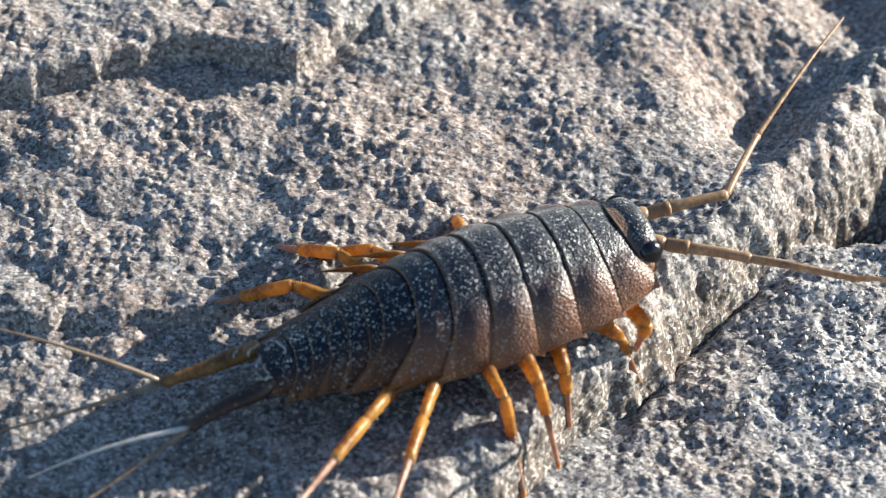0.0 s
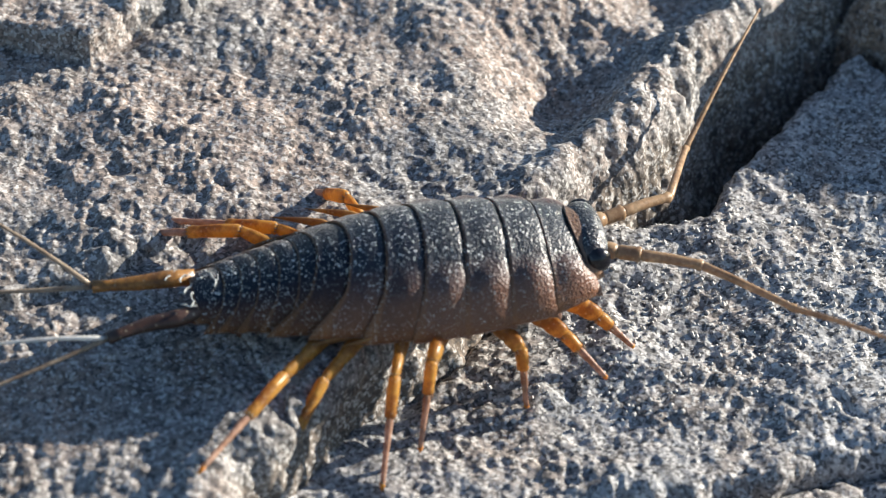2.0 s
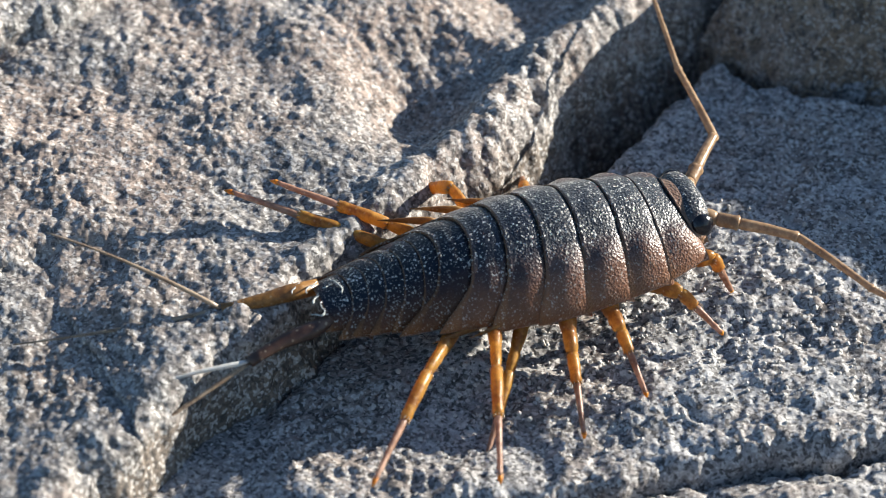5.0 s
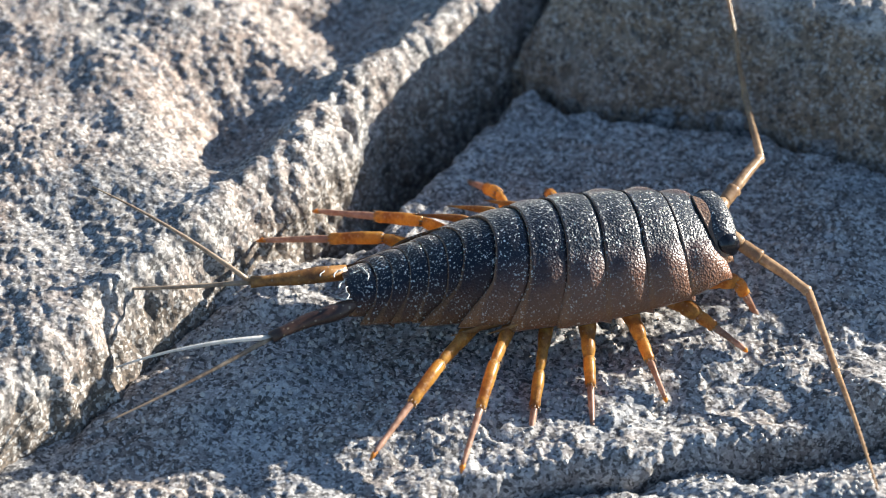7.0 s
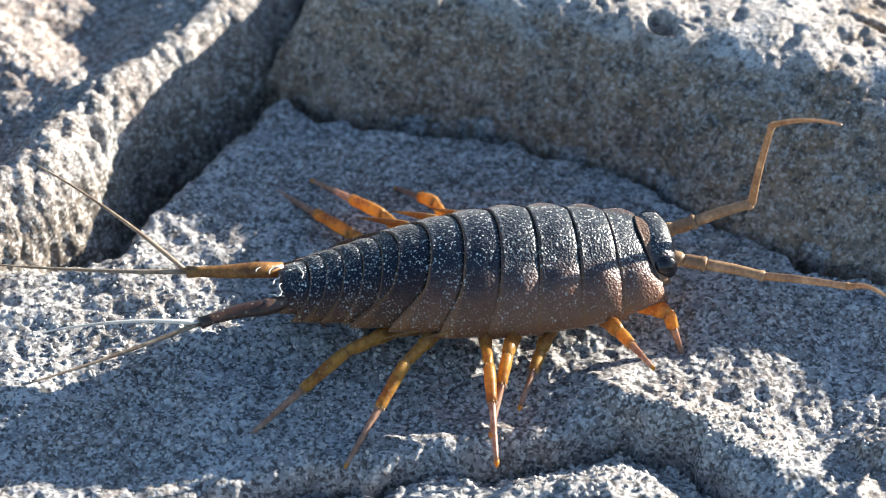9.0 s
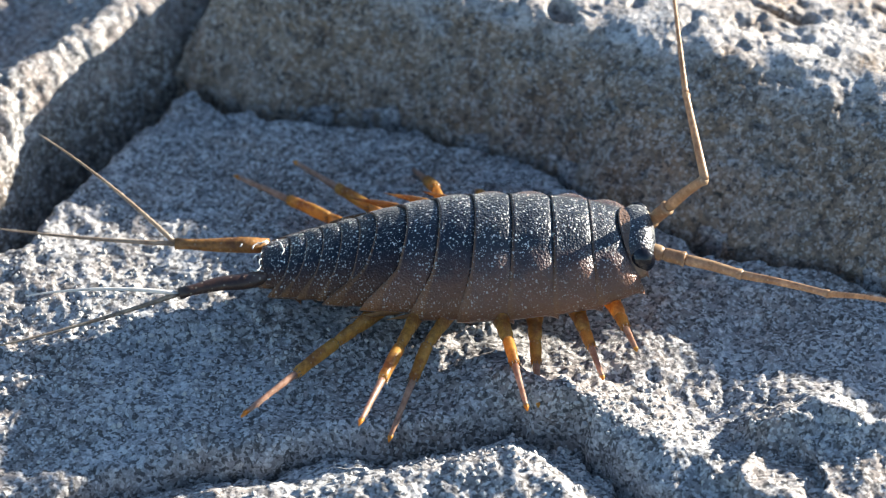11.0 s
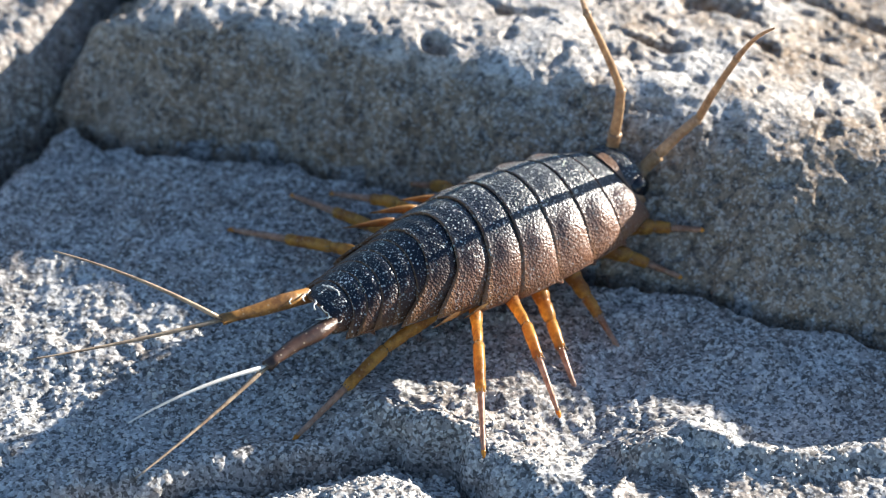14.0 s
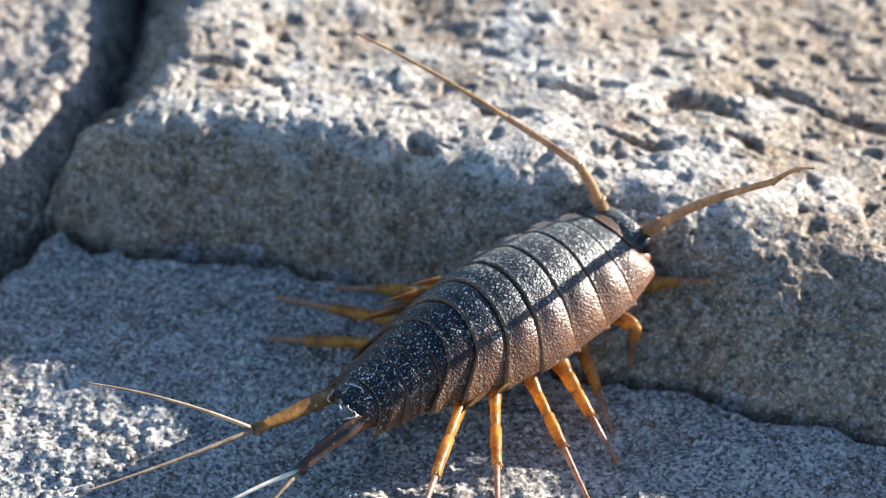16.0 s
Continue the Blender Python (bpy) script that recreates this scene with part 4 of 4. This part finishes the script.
    stride(3, 1, [(0, 77, 6, 37), (0.5, 100, 6, 37), (1, 107, 6, 37), (1.5, 71, 6, 37), (2, 129, 6, 37), (2.5, 61, 6, 37), (3, 125, 6, 37), (3.5, 107, 6, 37), (4, 129, 6, 37), (4.5, 100, 6, 37), (5, 71, 6, 37), (5.5, 130, 6, 37), (6, 80, 0, 13), (6.5, 124, 6, 37), (7, 81, 6, 37), (7.5, 96, 6, 37), (8, 112, 6, 37), (8.5, 68, 6, 37), (9, 130, 6, 37), (9.5, 81, 6, 37), (10, 112, 6, 37), (10.5, 124, 6, 37), (11, 96, 6, 37), (11.5, 114, 6, 37), (12, 67, 6, 37), (12.5, 131, 6, 37), (13, 63, 6, 37), (13.5, 120, 6, 37), (14, 85, 6, 37), (14.5, 91, 6, 37), (15, 116, 6, 37), (16, 131, 6, 37)])
    stride(4, -1, [(0, -93, 1, 70), (0.5, -106, 1, 71), (1, -125, 2, 73), (1.5, -130, -5, 48), (2, -111, -5, 43), (2.5, -124, -17, 22), (3, -123, -18, 16), (3.5, -125, 2, 73), (4, -111, -5, 43), (4.5, -130, -5, 48), (5, -127, -26, 2), (5.5, -112, -25, 2), (6, -127, -26, 2), (6.5, -107, -20, 2), (7, -113, -22, 2), (7.5, -100, -16, 7), (8, -105, -8, 24), (8.5, -120, -23, 2), (9, -95, 0, 25), (9.5, -113, -22, 2), (10, -105, -8, 24), (10.5, -107, -20, 2), (11, -117, 0, 29), (11.5, -92, 2, 10), (12, -117, 0, 29), (12.5, -124, 1, 34), (13, -98, 1, 16), (13.5, -106, -4, 16), (14, -106, 0, 24), (14.5, -100, -25, 2), (15, -104, -24, 2), (15.5, -107, -25, 2), (16, -108, -20, 2)])
    stride(4, 1, [(0, 133, 22, 45), (1, 119, 23, 58), (1.5, 137, 22, 47), (2, 115, 23, 53), (2.5, 124, 22, 46), (3, 141, 21, 33), (3.5, 119, 23, 58), (4, 115, 23, 53), (4.5, 137, 22, 47), (5, 111, 29, 63), (5.5, 120, 21, 32), (6, 111, 29, 63), (6.5, 134, 15, 23), (7, 98, 14, 43), (7.5, 130, 16, 27), (8, 100, 19, 48), (8.5, 136, 20, 37), (9, 107, 17, 44), (9.5, 98, 14, 43), (10, 100, 19, 48), (10.5, 134, 15, 23), (11, 105, 15, 40), (11.5, 106, 20, 42), (12, 105, 15, 40), (12.5, 103, 16, 39), (13, 104, 15, 35), (13.5, 107, 11, 33), (14, 103, 5, 26), (14.5, 103, 2, 25), (16, 103, 2, 25)])
    stride(5, -1, [(0, -127, 2, 2), (0.5, -114, 6, 2), (1, -121, 2, 2), (1.5, -126, 1, 11), (2, -135, -7, 26), (2.5, -121, 1, 46), (3, -130, -7, 31), (3.5, -121, 2, 2), (4, -135, -7, 26), (4.5, -126, 1, 11), (5, -109, 1, 17), (5.5, -126, -18, 2), (6, -109, 1, 17), (6.5, -131, -7, 16), (7, -120, 1, 19), (7.5, -126, -12, 9), (8, -130, -8, 15), (8.5, -118, 2, 26), (9, -132, 1, 29), (9.5, -120, 1, 19), (10, -130, -8, 15), (10.5, -131, -7, 16), (11, -109, 5, 2), (11.5, -121, 1, 16), (12, -109, 5, 2), (12.5, -122, 1, 16), (13, -140, 1, 48), (13.5, -146, -13, 23), (14, -123, 0, 25), (14.5, -134, -15, 4), (15, -137, -6, 11), (15.5, -129, -4, 2), (16, -131, -2, 2)])
    stride(5, 1, [(0, 124, 19, 39), (0.5, 136, 18, 33), (1, 147, 10, 4), (1.5, 129, 20, 47), (2, 151, 15, 25), (2.5, 139, 12, 14), (3, 135, 20, 44), (3.5, 147, 10, 4), (4, 151, 15, 25), (4.5, 129, 20, 47), (5, 146, 18, 2), (5.5, 111, 1, 2), (6, 146, 18, 2), (6.5, 112, 16, 2), (7, 146, 15, 25), (7.5, 110, 14, 4), (8, 118, 4, 12), (8.5, 150, 11, 9), (9, 121, 8, 21), (9.5, 146, 15, 25), (10, 118, 4, 12), (10.5, 112, 16, 2), (11, 132, 3, 5), (11.5, 133, 13, 18), (12, 132, 3, 5), (12.5, 129, 2, 5), (13, 114, 3, 9), (13.5, 105, -4, 9), (14, 101, -9, 2), (14.5, 100, -10, 2), (15, 107, -4, 5), (15.5, 109, -4, 6), (16, 109, -7, 2)])
    stride(6, -1, [(0, -142, 6, 2), (0.5, -138, 7, 2), (1, -151, 2, 2), (1.5, -133, 4, 2), (2, -136, 1, 8), (2.5, -149, -4, 12), (3, -129, 2, 2), (3.5, -151, 2, 2), (4, -136, 1, 8), (4.5, -133, 4, 2), (5, -133, 1, 13), (5.5, -154, -12, 8), (6, -133, 1, 13), (6.5, -154, -12, 8), (7, -134, 1, 9), (7.5, -150, 1, 23), (8, -134, 1, 9), (8.5, -137, 1, 20), (9, -154, 0, 25), (9.5, -134, 1, 9), (10, -134, 1, 9), (10.5, -154, -12, 8), (11, -133, 1, 2), (11.5, -132, 3, 2), (12, -133, 1, 2), (12.5, -143, 1, 12), (13, -164, -2, 32), (13.5, -148, 1, 21), (14, -174, -10, 13), (14.5, -142, 0, 6), (15, -141, 0, 2), (15.5, -144, 2, 2), (16, -145, 3, 2)])
    stride(6, 1, [(0, 147, 19, 41), (0.5, 161, 3, 7), (1, 139, 19, 46), (1.5, 160, 13, 23), (2, 151, 17, 34), (2.5, 144, 20, 51), (3, 159, 14, 29), (3.5, 139, 19, 46), (4, 151, 17, 34), (4.5, 160, 13, 23), (5, 145, 15, 2), (5.5, 132, 18, 27), (6, 145, 15, 2), (6.5, 139, 32, 77), (7, 156, 12, 22), (7.5, 121, -6, 11), (8, 126, -6, 2), (8.5, 127, -1, 2), (9, 121, -7, 2), (9.5, 156, 12, 22), (10, 126, -6, 2), (10.5, 139, 32, 77), (11, 140, 0, 2), (11.5, 140, 0, 5), (12, 140, 0, 2), (12.5, 122, -1, 2), (13, 114, -13, 2), (13.5, 118, -12, 2), (14, 115, -10, 2), (14.5, 103, -16, 2), (15, 110, -14, 2), (15.5, 112, -14, 2), (16, 112, -15, 2)])
    feel(-1, [(0, -35, -6, -41, -2, -100, 39), (0.5, -32, -5, -50, 13, -59, 18), (1, -31, -3, -53, 13, -55, 16), (1.5, -25, -1, -51, 19, -82, 36), (2, -23, -2, -48, 0, -67, 22), (2.5, -25, -1, -43, 0, -69, 20), (3, -26, -1, -55, 7, -75, 25), (5.5, -35, -6, -73, 1, -78, 10), (6, -28, -1, -65, 18, -70, 19), (6.5, -40, -12, -85, -6, -107, 20), (7, -43, -22, -93, -8, -98, 5), (7.5, -37, -19, -75, -19, -83, -5), (8, -20, -1, -43, 13, -55, 13), (8.5, -30, -17, -76, 0, -78, 5), (9, -22, -3, -48, 22, -98, 37), (11.5, -23, -4, -38, 12, -56, 27), (12, -38, 12, -47, 21, -91, 33), (12.5, -38, 19, -53, 25, -68, 35), (13, -36, 22, -56, 40, -76, 40), (13.5, -31, 33, -62, 59, -96, 55), (14, -29, 48, -72, 67, -119, 43), (14.5, -56, 47, -77, 51, -133, 40), (15, -45, 25, -75, 22, -101, 35), (15.5, -53, 38, -73, 34, -112, 40), (16, -61, 40, -74, 36, -121, 41)])
    feel(1, [(0, -5, -3, 45, -5, 34, 5), (0.5, 3, -13, 39, -5, 36, -7), (1, 3, -11, 49, -13, 37, 9), (1.5, 16, -11, 59, -4, 53, 14), (2, 22, -7, 64, -10, 50, 18), (2.5, -29, 52, 75, 8, 20, 62), (3, 47, -8, 106, 22, -20, 72), (5.5, 50, -2, 87, 5, 90, 3), (6, 58, -8, 90, -1, 95, 16), (6.5, 53, -1, 82, 1, 86, 15), (7, 45, 1, 81, 2, 84, 26), (7.5, 5, 17, -9, 71, 52, -22), (8, -14, 14, -31, 47, 43, -27), (8.5, -13, 3, -36, 47, -77, 42), (9, -8, 23, -26, 84, -84, 36), (11.5, -39, 57, 90, 11, 88, 13), (12, -55, 65, 88, 16, 79, -5), (12.5, -46, 40, 1, 72, 47, -13), (13, -60, 65, 133, 67, 62, -11), (13.5, -52, 82, 140, 59, 62, -24), (14, 102, 95, 140, 67, 55, -28), (14.5, 149, 81, 153, 55, 205, 50), (15, -15, 70, 224, 59, 227, 42), (15.5, -176, 79, 137, 47, 194, 47), (16, -191, 69, 95, 7, 119, 25)])
    sway(-1, [(0, 186, -6), (0.5, 187, -5), (1, 183, -6), (1.5, 188, -7), (2, 189, -3), (2.5, 191, -3), (3, 188, -5), (5.5, 191, -7), (6, 191, -4), (6.5, 192, -3), (7, 192, -5), (7.5, 194, -5), (8, 192, -3), (8.5, 193, -3), (9, 191, -1), (11.5, 194, 1), (12, 196, 2), (12.5, 191, 0), (13, 192, -2), (13.5, 193, -3), (14, 189, -3), (14.5, 190, 0), (15, 191, 3), (15.5, 192, 3), (16, 187, -2)])
    sway(1, [(0, 177, -4), (0.5, 175, -3), (1, 173, -2), (1.5, 176, -2), (2, 176, -1), (2.5, 174, -2), (3, 174, -1), (5.5, 177, -2), (6, 171, 0), (6.5, 170, -1), (7, 174, -1), (7.5, 177, -1), (8, 173, 1), (8.5, 174, 1), (9, 174, 0), (11.5, 175, 1), (12, 172, 0), (12.5, 172, 1), (13, 176, 2), (13.5, 177, 1), (14, 170, 1), (14.5, 173, 4), (15, 175, 9), (15.5, 175, 7), (16, 175, 5)])


motions()
